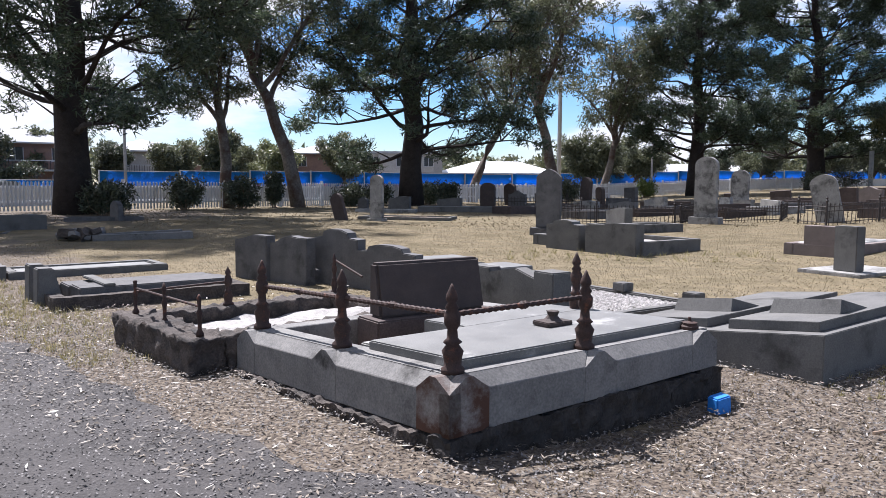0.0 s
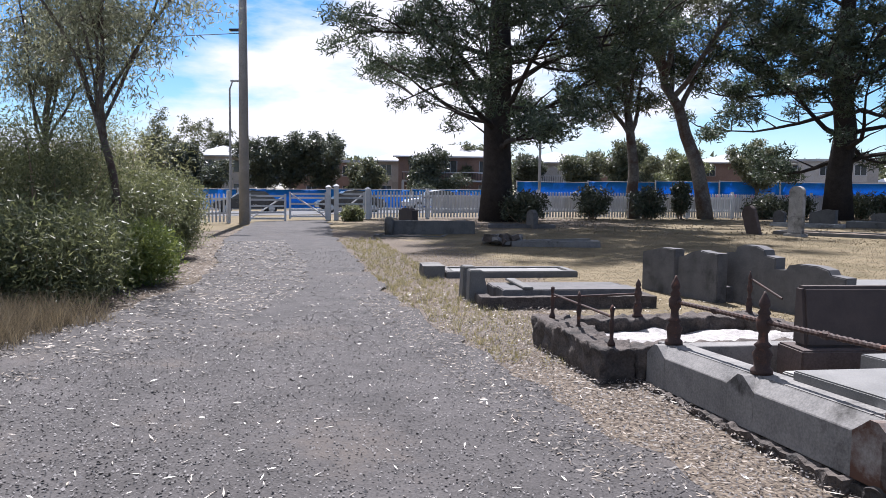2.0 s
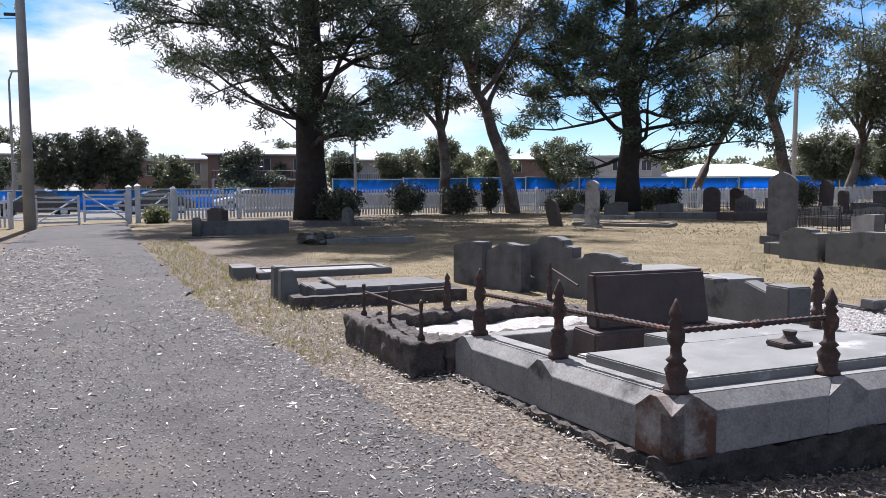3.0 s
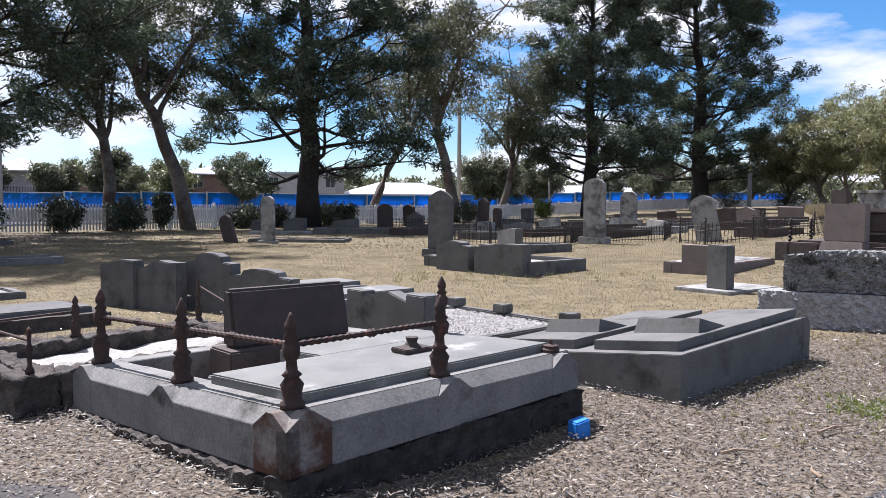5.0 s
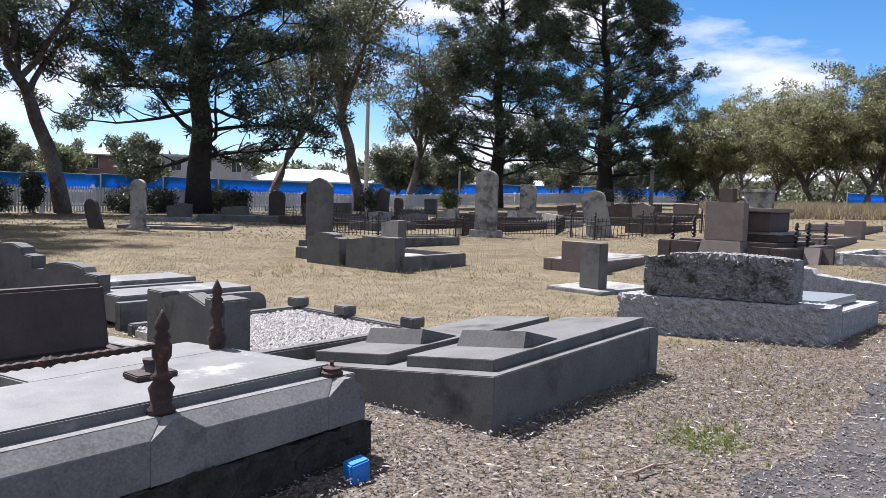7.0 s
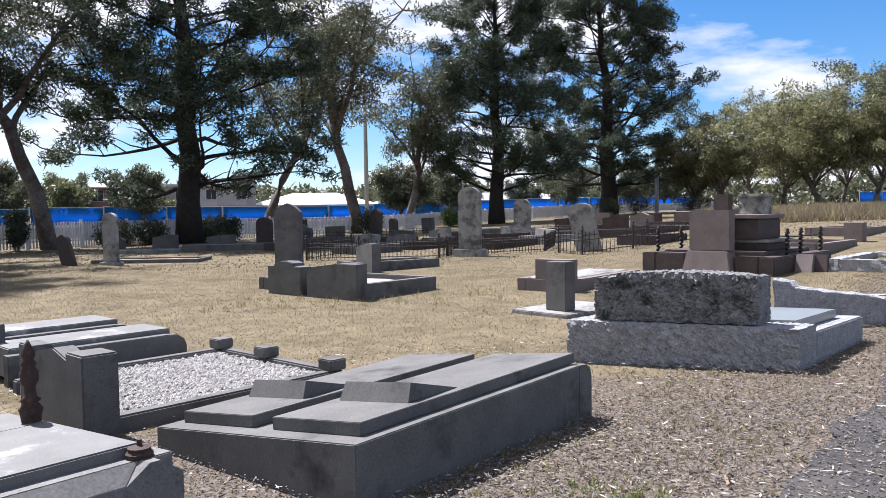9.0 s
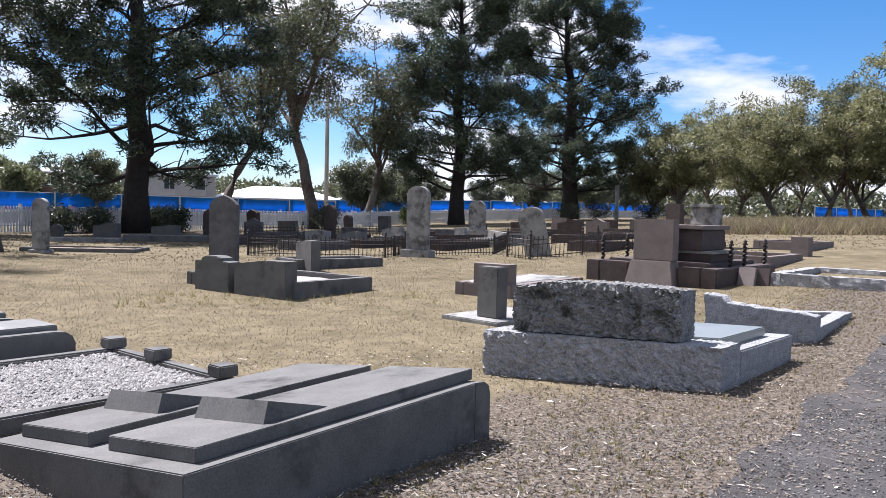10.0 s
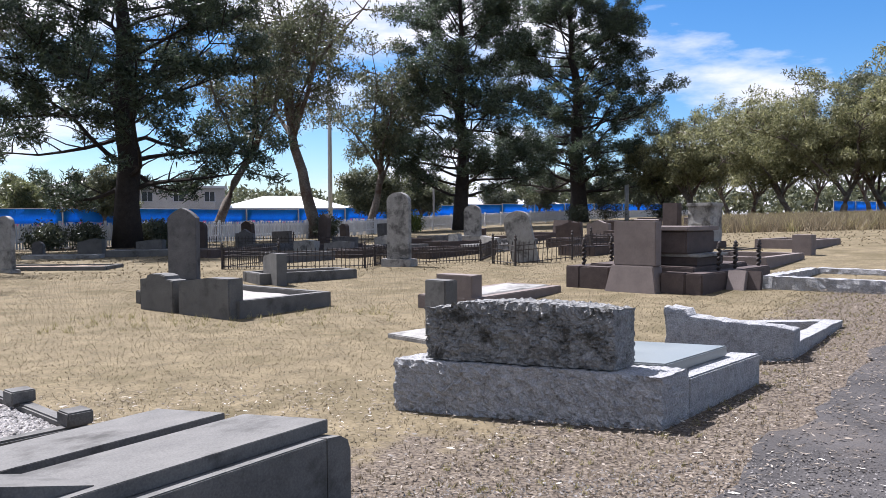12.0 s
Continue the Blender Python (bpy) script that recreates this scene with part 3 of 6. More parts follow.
# ---- vehicles on the road ----
def car(x, y, ang, mat, label):
    th = thing("car", x, y, ang, label, "car", "cars on the road", z=gz(x, y) + 0.02)
    body = outline([(-2.2, 0.32), (2.15, 0.32), (2.2, 0.62), (1.95, 0.78), (1.15, 0.90), (-1.35, 0.95), (-2.15, 0.88), (-2.25, 0.6)], 1.76, 0.06)
    part("body", body, mat, th, m=pose(0, 0, 0, 0, 0, 90))
    cab = outline([(-1.75, 0.90), (1.2, 0.88), (0.45, 1.36), (-0.2, 1.45), (-1.0, 1.42)], 1.5, 0.07)
    part("cabin", cab, "glass", th, m=pose(0, 0, 0, 0, 0, 90))
    part("roof", outline([(-1.0, 1.40), (0.42, 1.36), (-0.2, 1.475)], 1.4, 0.02), mat, th, m=pose(0, 0, 0, 0, 0, 90))
    for wx in (-1.4, 1.4):
        for wy in (-0.8, 0.8):
            w = part("wheel", lathe([(0.2, -0.1), (0.32, -0.1), (0.33, 0.1), (0.2, 0.1)], 16), "rubber", th, m=pose(wx * -1, wy, 0.33, 90, 0, 0))
            part("rim", lathe([(0.2, -0.105), (0.05, -0.115), (0.05, 0.115), (0.2, 0.105)], 12), "carsilver", w)


car(-37.2, 32.2, 55, "carpaint", "dark hatchback driving along the road")
car(-32.8, 37.0, 53, "carpaint", "black station wagon driving along the road")
car(-30.5, 43.5, 53, "carsilver", "silver sedan parked beyond the barrier")


# ---- houses across the road ----
def house(x, y, ang, w, d, storeys, roof_mat, wall_mat, label, balcony=False, flat=False, rise=1.6):
    th = thing("house", x, y, ang, label, "house", "houses across the road", z=gz(x, y) + 0.25)
    H = 2.75 * storeys
    t = 0.25
    # walls, with openings through the side that faces the cemetery
    nwin = max(2, int(w / 3.4))
    for s in range(storeys):
        z0 = 2.75 * s
        xs = [-w / 2]
        wins = []
        for i in range(nwin):
            c = -w / 2 + (i + 0.5) * w / nwin
            wins.append((c - 0.75, c + 0.75))
        cur = -w / 2
        for a, b in wins:
            part("wall", box(cur, a, -d / 2, -d / 2 + t, z0, z0 + 2.75, 0), wall_mat, th)
            part("wall", box(a, b, -d / 2, -d / 2 + t, z0, z0 + 0.9, 0), wall_mat, th)
            part("wall", box(a, b, -d / 2, -d / 2 + t, z0 + 2.25, z0 + 2.75, 0), wall_mat, th)
            win = part("window", box(a, b, -d / 2 + 0.12, -d / 2 + 0.16, z0 + 0.9, z0 + 2.25, 0), "glass", th)
            for fa, fb, fc, fd in ((a, a + 0.07, z0 + 0.9, z0 + 2.25), (b - 0.07, b, z0 + 0.9, z0 + 2.25), ((a + b) / 2 - 0.03, (a + b) / 2 + 0.03, z0 + 0.9, z0 + 2.25)):
                part("frame", box(fa, fb, -d / 2 + 0.06, -d / 2 + 0.119, fc, fd, 0), "whitepaint", win)
            part("sill", box(a - 0.08, b + 0.08, -d / 2 - 0.08, -d / 2 + 0.1, z0 + 0.84, z0 + 0.897, 0), "barrier", win)
            cur = b
        part("wall", box(cur, w / 2, -d / 2, -d / 2 + t, z0, z0 + 2.75, 0), wall_mat, th)
        for a in (-w / 2, w / 2 - t):
            part("wall", box(a, a + t, -d / 2 + t + 0.002, d / 2, z0, z0 + 2.75, 0), wall_mat, th)
    part("wall", box(-w / 2 + t, w / 2 - t, d / 2 - t, d / 2, 0, H, 0), wall_mat, th)
    if flat:
        part("roof", box(-w / 2 - 0.3, w / 2 + 0.3, -d / 2 - 0.3, d / 2 + 0.3, H, H + 0.35, 0.03), roof_mat, th)
    else:
        o = 0.55
        bm = bmesh.new()
        r = min(d, w) / 2
        c = [bm.verts.new(q) for q in ((-w / 2 - o, -d / 2 - o, H), (w / 2 + o, -d / 2 - o, H), (w / 2 + o, d / 2 + o, H), (-w / 2 - o, d / 2 + o, H))]
        a, b = bm.verts.new((-w / 2 + r, 0, H + rise)), bm.verts.new((w / 2 - r + 0.01, 0, H + rise))
        for f in ((c[0], c[1], b, a), (c[1], c[2], b), (c[2], c[3], a, b), (c[3], c[0], a), (c[3], c[2], c[1], c[0])):
            bm.faces.new(f)
        roof = part("roof", bm, roof_mat, th)
        part("gutter", box(-w / 2 - o - 0.06, w / 2 + o + 0.06, -d / 2 - o - 0.1, -d / 2 - o + 0.0, H - 0.14, H + 0.03, 0.01), "barrier", roof)
    if balcony:
        part("balcony", box(-w / 2 + 0.5, w / 2 - 0.5, -d / 2 - 1.6, -d / 2 - 0.01, 2.6, 2.78, 0.01), "barrier", th)
        bal = part("balustrade", box(-w / 2 + 0.5, w / 2 - 0.5, -d / 2 - 1.6, -d / 2 - 1.55, 3.62, 3.7, 0), "whitepaint", th)
        for i in range(int(w * 3)):
            q = -w / 2 + 0.55 + i / 3 * (w - 1.1) / w
            part("baluster", box(q, q + 0.05, -d / 2 - 1.59, -d / 2 - 1.56, 2.785, 3.615, 0), "blackiron", bal)
        for q in (-w / 2 + 0.6, 0, w / 2 - 0.6):
            part("column", box(q - 0.14, q + 0.14, -d / 2 - 1.62, -d / 2 - 1.34, -0.3, 2.595, 0.01), "barrier", th)
    part("footing", box(-w / 2 - 0.05, w / 2 + 0.05, -d / 2 - 0.05, d / 2 + 0.05, -1.5, -0.003, 0), "barrier", th)


def from_view(t, px, dist):
    """Plan place at a distance along the line of sight through a column of the view at t."""
    for tt, eye, target, roll in PATH:
        if tt == t:
            a = math.atan2(target[1] - eye[1], target[0] - eye[0]) - math.atan((px - 784) / 1333.6)
            return eye[0] + dist * math.cos(a), eye[1] + dist * math.sin(a)


def facing(x, y):
    return math.degrees(math.atan2(y, x)) - 90


for t, px, dist, w, d, st, rf, wl_, lab, bal, flat, rise in (
    (1.5, 372, 96, 7.0, 9, 2, "roof", "wall", "two-storey cream house with a grey hip roof", False, False, 1.4),
    (1.5, 560, 112, 10, 10, 2, "roof", "brick", "two-storey brown house behind trees", False, True, 1.5),
    (1.5, 690, 104, 9, 10, 2, "roof", "wall", "two-storey rendered house with a grey hip roof", False, False, 1.7),
    (1.5, 795, 100, 8, 9, 2, "roof", "wall", "two-storey house with a balcony on columns", True, False, 1.6),
    (1.5, 955, 108, 9.5, 10, 2, "roof", "wall", "two-storey pale house with a grey hip roof", True, False, 1.7),
    (1.5, 1050, 120, 9, 10, 2, "roof", "brick", "two-storey brick house behind trees", False, False, 1.6),
    (1.5, 1260, 118, 10, 10, 2, "roof", "brick", "two-storey brown brick house with a grey hip roof", False, False, 1.5),
    (0, 30, 92, 12, 10, 2, "roof", "brick", "brown brick house with pale columns", True, False, 1.6),
    (12, 320, 118, 12.5, 10, 2, "barrier", "wall", "flat-roofed two-storey rendered house", False, True, 1.0),
    (12, 508, 124, 19, 12, 1, "metalroof", "brick", "long low building with a white metal roof", False, False, 2.0),
    (12, 690, 150, 16, 12, 1, "roof", "brick", "low brick house far behind the hoarding", False, False, 1.8),
    (12, 840, 170, 18, 12, 1, "roof", "wall", "low pale house far behind the hoarding", False, False, 1.8),
    (12, 930, 190, 18, 12, 1, "metalroof", "wall", "low far house with a pale roof", False, False, 1.8),
):
    hx, hy = from_view(t, px, dist)
    house(hx, hy, facing(hx, hy), w, d, st, rf, wl_, lab, bal, flat, rise)


# ---- poles and wires ----
def pole(x, y, h, r0, r1, label, mat="polewood", arms=(), lean=(0, 0)):
    th = thing("utility_pole", x, y, 30, label, "pole", "poles", lean=lean)
    part("shaft", tube([(0, 0, -0.3), (0, 0, h * 0.5), (0, 0, h)], [r0, (r0 + r1) / 2, r1], 12), mat, th, smooth=True)
    for z, w in arms:
        arm = part("crossarm", box(-w / 2, w / 2, -0.06, 0.06, z, z + 0.12, 0.01), mat, th)
        for q in (-0.45, -0.2, 0.2, 0.45):
            part("insulator", lathe([(0.04, 0), (0.06, 0.05), (0.03, 0.12), (0.05, 0.16)], 8), "whitepaint", arm, "", pose(q * w, 0, z + 0.121))
    return th


P1 = from_view(1.5, 408, 28.4)
pole(*P1, 11.5, 0.19, 0.12, "tall grey timber utility pole beside the gate", arms=((10.6, 2.2),))
part("bracket", box(-0.5, -0.1, -0.03, 0.03, 8.8, 8.9, 0.01), "blackiron", bpy.data.objects["utility_pole"])
part("bracket", box(-0.5, -0.1, -0.03, 0.03, 6.9, 7.0, 0.01), "blackiron", bpy.data.objects["utility_pole"])
lx, ly = from_view(1.5, 384, 62)
lamp = thing("street_lamp", lx, ly, 20, "slim grey street lamp across the road", "street lamp")
part("column", tube([(0, 0, -0.3), (0, 0, 9.5), (0.25, 0, 10.1)], [0.11, 0.07, 0.05], 8), "polewood", lamp)
part("lantern", box(0.1, 0.75, -0.12, 0.12, 10.05, 10.2, 0.03), "barrier", lamp)
P2 = (5.76, 67.0)
pole(*P2, 18.5, 0.2, 0.14, "tall pale concrete utility pole by the fence", "barrier", arms=((16.6, 2.0),))
P3 = from_view(12, 1109, 74)
pole(*P3, 3.4, 0.2, 0.2, "short white-painted timber post by the fence", "whitepaint")
P4 = from_view(1.5, 930, 64)
pole(*P4, 7.5, 0.13, 0.1, "slim grey pole across the road", "polewood")
P5 = from_view(12, 768, 88)
pole(*P5, 7.0, 0.12, 0.1, "slim grey pole beyond the fence", "polewood")


def wire(name, a, b, sag):
    th = thing(name, a[0], a[1], 0, "thin sagging overhead wire between poles", "wire", "overhead wires", z=a[2])
    pts = []
    for i in range(17):
        k = i / 16
        pts.append(((b[0] - a[0]) * k, (b[1] - a[1]) * k, (b[2] - a[2]) * k - 4 * sag * k * (1 - k)))
    part("strand", tube(pts, 0.014, 4), "blackiron", th)


for q, zz in ((-0.9, 10.9), (-0.35, 10.9), (0.35, 10.9), (0.9, 10.9), (0.0, 8.85), (0.0, 6.95)):
    a = (P1[0] + q * 0.8, P1[1] + q * 0.5, zz)
    wire("overhead_wire", a, (-58 + q, -8 + q, zz - 0.2), 0.7)
    if zz > 8:
        wire("overhead_wire", a, (P2[0] + q * 0.6, P2[1] - q * 0.5, zz + 5.8), 0.9)


# ---- trees and shrubs ----
def limb_path(p, az, length, rise, droop, wob, rng, n=6):
    pts = [Vector(p)]
    d = Vector((math.cos(az), math.sin(az), rise)).normalized()
    for i in range(n):
        d = (d + Vector(rng.normal(size=3)) * wob + Vector((0, 0, droop))).normalized()
        pts.append(pts[-1] + d * (length / n))
    return pts


def cluster(centres, n, rad, flat, rng):
    c = np.repeat(np.asarray(centres), n, axis=0)
    d = rng.normal(size=c.shape)
    d /= np.linalg.norm(d, axis=1)[:, None]
    d *= (rng.uniform(0, 1, (len(c), 1)) ** 0.45) * rad
    d[:, 2] *= flat
    return c + d


def pine(x, y, h, r0, spread, low, seed, label, limbs=34, tuft=95, cone=0.55, mat="pine", lean=0.0, needle=0.34, wide=0.06, flat=0.5):
    """An old pine: a thick dark trunk, long bent limbs, needles in flat tufts towards the limbs' ends."""
    rng = np.random.default_rng(seed)
    th = thing("pine_tree", x, y, 0, label, "tree", "old pines")
    n = 9
    tp = [Vector((lean * (i / n) ** 1.5 * h * 0.12 + 0.12 * rng.normal() * (i > 1), 0.12 * rng.normal() * (i > 1), h * 0.97 * i / n - 0.2 * (i == 0))) for i in range(n + 1)]
    tr = [r0 * (1.25 if i == 0 else 1.0) * (1 - 0.93 * (i / n) ** 1.1) + 0.03 for i in range(n + 1)]
    wood = tube(tp, tr, 14)
    roughen(wood, 0, r0 * 0.10, 0.5, seed)
    part("trunk", wood, "bark", th, smooth=True)
    centres = []
    for i in range(limbs):
        boughs = bmesh.new()
        k = (i + rng.uniform(0, 0.8)) / limbs
        z = low + (h - low) * k * 0.97
        s = min(n - 1, int(z / (h * 0.97) * n))
        base = tp[s].lerp(tp[s + 1], min(1, z / (h * 0.97) * n - s))
        az = i * 2.39996 + rng.normal() * 0.25
        L = spread * ((1 - k) ** cone) * rng.uniform(0.72, 1.08) * (0.8 if k < 0.08 else 1) + 0.5
        path = limb_path(base, az, L, rng.uniform(-0.25, 0.45) + 0.55 * k, 0.03, 0.17, rng)
        rr = max(0.035, r0 * 0.24 * (1 - 0.75 * k))
        tube(path, [rr * (1 - 0.85 * j / 6) for j in range(7)], 6, boughs)
        for j in range(2, 7):
            for side in (-1, 1):
                if rng.uniform() < 0.16:
                    continue
                sp = limb_path(path[j], az + side * rng.uniform(0.5, 1.2), L * rng.uniform(0.2, 0.42), rng.uniform(-0.1, 0.9), 0.03, 0.2, rng, 3)
                tube(sp, [rr * 0.33, rr * 0.25, rr * 0.16, 0.008], 4, boughs)
                centres += [sp[2], sp[3]] if j > 2 else [sp[3]]
        centres.append(path[-1])
        part("bough", boughs, "bark", th)
    centres = [q for q in centres if rng.uniform() < 0.82]
    c = cluster([tuple(q) for q in centres], tuft, 0.40 + spread * 0.03, flat, rng)
    flakes("crown", leaf_quads(c, needle, wide, -0.25, 0.8, rng), mat, th)
    return th


def gum(x, y, h, r0, spread, seed, label, mat="gum", lean=(0.0, 0.0), forks=6, leaves=60, leaf=0.26, wide=0.055, bare=0.45, clump=0.55, name="gum_tree", group="gum trees", droop=0.5):
    """A gum: a pale forked trunk, thin branches, loose clumps of hanging leaves."""
    rng = np.random.default_rng(seed)
    th = thing(name, x, y, 0, label, "tree", group)
    top = Vector((lean[0], lean[1], h * bare))
    tp = [Vector((top.x * (i / 5) ** 1.4, top.y * (i / 5) ** 1.4, top.z * i / 5 - 0.15 * (i == 0))) + Vector(rng.normal(size=3)) * 0.05 * (i > 0) for i in range(6)]
    part("trunk", tube(tp, [r0 * (1.2 - 0.5 * i / 5) for i in range(6)], 10), "gumbark", th, smooth=True)
    centres = []
    for f in range(forks):
        boughs = bmesh.new()
        s = tp[5] if f < 3 else tp[3].lerp(tp[5], rng.uniform(0, 1))
        az = f * 2.4 + rng.normal() * 0.3
        up = limb_path(s, az, h * (1 - bare) * rng.uniform(0.75, 1.1), rng.uniform(0.9, 2.4) * h / (spread * 2.2), 0.02, 0.14, rng, 7)
        tube(up, [r0 * 0.5 * (1 - 0.85 * j / 7) for j in range(8)], 7, boughs)
        for j in range(2, 8):
            for q in range(3):
                sp = limb_path(up[j], rng.uniform(0, 6.28), spread * rng.uniform(0.25, 0.6), rng.uniform(-0.1, 0.9), -0.05, 0.2, rng, 4)
                tube(sp, [r0 * 0.16, r0 * 0.11, r0 * 0.08, r0 * 0.05, 0.006], 4, boughs)
                centres += [sp[2], sp[3], sp[4]]
        part("bough", boughs, "gumbark", th)
    c = cluster([tuple(q) for q in centres], leaves, clump, 0.75, rng)
    flakes("crown", leaf_quads(c, leaf, wide, droop, 1.0, rng), mat, th)
    return th


def shrub(x, y, rx, ry, h, seed, mat, label, n=5000, leaf=0.10, wide=0.025, name="shrub", stems=14, up=-0.3, low=0.05):
    """A dense shrub: stems from the ground and small leaves in a lumpy, ragged mass."""
    rng = np.random.default_rng(seed)
    th = thing(name, x, y, 0, label, "shrub", "shrubs")
    bm = bmesh.new()
    tips = []
    for i in range(stems):
        a, q = rng.uniform(0, 6.28), rng.uniform(0.15, 0.85)
        e = Vector((rx * q * math.cos(a), ry * q * math.sin(a), h * rng.uniform(0.55, 0.98) * (1 - 0.35 * q)))
        s = Vector((e.x * 0.25, e.y * 0.25, -0.05))
        m = s.lerp(e, 0.5) + Vector(rng.normal(size=3)) * 0.08
        tube([s, m, e], [0.022, 0.014, 0.005], 5, bm)
        tips.append(e)
        tips.append(m)
    part("branch_frame", bm, "wood", th)
    k = rng.integers(10, 16)
    cc = np.array([(rx * 0.75 * math.sqrt(rng.uniform()) * math.cos(a), ry * 0.75 * math.sqrt(rng.uniform()) * math.sin(a), h * rng.uniform(low + 0.12, 0.8)) for a in rng.uniform(0, 6.28, k * 2)] + [tuple(t) for t in tips])
    cc[:, 2] = np.minimum(cc[:, 2], h * 1.02 * (1 - 0.45 * np.clip((cc[:, 0] / rx) ** 2 + (cc[:, 1] / ry) ** 2, 0, 1)))
    per = max(8, n // len(cc))
    c = cluster(cc, per, min(rx, ry) * 0.36 + 0.05, min(1.0, 0.75 * h / max(rx, ry) + 0.25), rng)
    c = c[c[:, 2] > 0.02]
    flakes("foliage", leaf_quads(c, leaf, wide, up, 1.0, rng), mat, th)
    return th


pine(-14.77, 24.8, 18, 0.58, 6.5, 2.6, 11, "huge old pine with a black trunk and long low limbs", 50, 165, 0.22, wide=0.05, needle=0.27, flat=0.72)
pine(-4.37, 38.6, 19, 0.56, 6.3, 2.4, 12, "old dark pine with low spreading limbs by the fence", 56, 140, 0.16, wide=0.065, needle=0.30, flat=0.72)
pine(15.26, 57.9, 19.5, 0.55, 6.4, 2.2, 13, "tall dark conifer with layered limbs", 66, 120, 0.30, flat=0.8, wide=0.075, needle=0.30)
pine(29.2, 70.1, 23.5, 0.78, 8.0, 2.6, 14, "tall dense blue-green conifer by the fence", 74, 130, 0.26, wide=0.085, needle=0.33, lean=-0.4, flat=0.85)
gum(4.2, 51.7, 19, 0.36, 5.6, 21, "tall gum with a leaning reddish trunk", lean=(-1.5, -0.3), forks=7, leaves=40, clump=0.75, wide=0.09, leaf=0.36, bare=0.38)
gum(-9.2, 34.2, 14, 0.30, 4.4, 22, "gum with a leaning trunk and grey-green crown", lean=(-2.2, 0.3), forks=7, leaves=42, clump=0.55, wide=0.065, bare=0.45)
gum(-11.8, 32.0, 9, 0.24, 2.8, 23, "half-bare gum with a bent pale trunk", lean=(-0.5, 0.2), forks=5, leaves=35, clump=0.55, bare=0.55)
gum(-1.5, 47.2, 14, 0.25, 5.0, 24, "thin gum beside the fence", lean=(2.4, 0.4), forks=6, leaves=36, clump=0.65, wide=0.075, bare=0.4)
gum(8.5, 58.2, 13, 0.28, 4.0, 25, "grey-green gum among the conifers", lean=(0.8, 0.4), forks=6, leaves=36, clump=0.75, wide=0.085, leaf=0.34, bare=0.36)
# the grove at the far end of the lawn
for i, (px, dist, hh, sp, mt) in enumerate(((1165, 72, 7.5, 3.0, "olive"), (1235, 66, 9.2, 3.8, "olive"), (1330, 78, 10.5, 4.4, "olive"), (1400, 64, 9.0, 3.8, "olive"), (1490, 62, 11.0, 5.0, "olive"), (1565, 66, 12.0, 5.0, "gum"), (1640, 60, 12.0, 5.0, "olive"), (1290, 96, 13.0, 5.0, "gum"), (1440, 100, 14.0, 6.0, "gum"), (1540, 92, 14.5, 6.0, "gum"), (1720, 62, 12, 5.0, "olive"))):
    gx, gy = from_view(12, px, dist)
    gum(gx, gy, hh, 0.22, sp, 40 + i, "olive-green gum in the grove beyond the lawn", mt, lean=((-1) ** i * 0.9, 0.3), forks=8, leaves=44, clump=0.66, leaf=0.30, wide=0.085, bare=0.19, group="grove of gums", droop=0.5)
# trees across the road
for i, (t, px, dist, hh, sp, mt) in enumerate((
    (1.5, 330, 80, 7.0, 2.6, "dusk"), (1.5, 445, 86, 8.2, 2.8, "dusk"), (1.5, 490, 88, 9.2, 3.2, "dusk"), (1.5, 548, 88, 8.6, 3.0, "dusk"), (1.5, 620, 86, 6.0, 3.0, "gum"), (1.5, 730, 84, 7.0, 3.2, "dusk"), (1.5, 825, 90, 8.0, 3.0, "gum"), (1.5, 905, 98, 7.0, 2.6, "dusk"), (1.5, 1005, 92, 6.5, 3.0, "gum"), (1.5, 1090, 88, 8.0, 3.4, "gum"), (1.5, 1170, 96, 7.5, 3.4, "shrub"), (1.5, 1310, 92, 8.0, 3.6, "gum"), (1.5, 360, 140, 14, 6, "gum"), (1.5, 260, 120, 13, 6, "gum"), (1.5, 800, 150, 13, 6, "gum"),
    (12, 60, 110, 8.0, 4.0, "gum"), (12, 200, 104, 6.0, 3.6, "shrub"), (12, 640, 128, 9.5, 5.0, "gum"), (12, 705, 118, 8, 4.0, "dusk"), (12, 775, 145, 7, 4.5, "gum"), (12, 880, 150, 8, 4.5, "dusk"), (12, 955, 160, 8, 5.0, "gum"), (12, 1060, 130, 9, 5.0, "gum"), (12, 1130, 120, 8.5, 4.5, "gum"), (12, 655, 84, 7.5, 4.2, "gum"), (12, 745, 96, 7.5, 4.5, "gum"), (12, 955, 108, 8.5, 5.0, "gum"))):
    gx, gy = from_view(t, px, dist)
    gum(gx, gy, hh * 0.86, 0.2, sp * 0.72, 70 + i, "garden tree across the road", mt, forks=6, leaves=42, clump=0.8, leaf=0.4, wide=0.14, bare=0.22, name="street_tree", group="trees across the road", droop=0.2)
# beside the path on the gate side
gum(-11.2, 6.3, 7.2, 0.07, 1.9, 31, "young gum with hanging leaves beside the path", "sapling", lean=(-0.25, -0.2), forks=8, leaves=46, leaf=0.12, wide=0.022, clump=0.42, bare=0.36, droop=0.9)
gum(-13.6, 6.4, 6.4, 0.06, 1.7, 32, "slender young gum with hanging leaves", "sapling", lean=(-0.5, 0.3), forks=7, leaves=44, leaf=0.12, wide=0.022, clump=0.42, bare=0.36, droop=0.9)
gum(-18.5, 6.2, 9.5, 0.20, 3.4, 33, "leaning pale-barked gum beside the path", "sapling", lean=(-2.4, 0.6), forks=6, leaves=34, leaf=0.24, wide=0.04, clump=0.65, bare=0.5, droop=0.8)
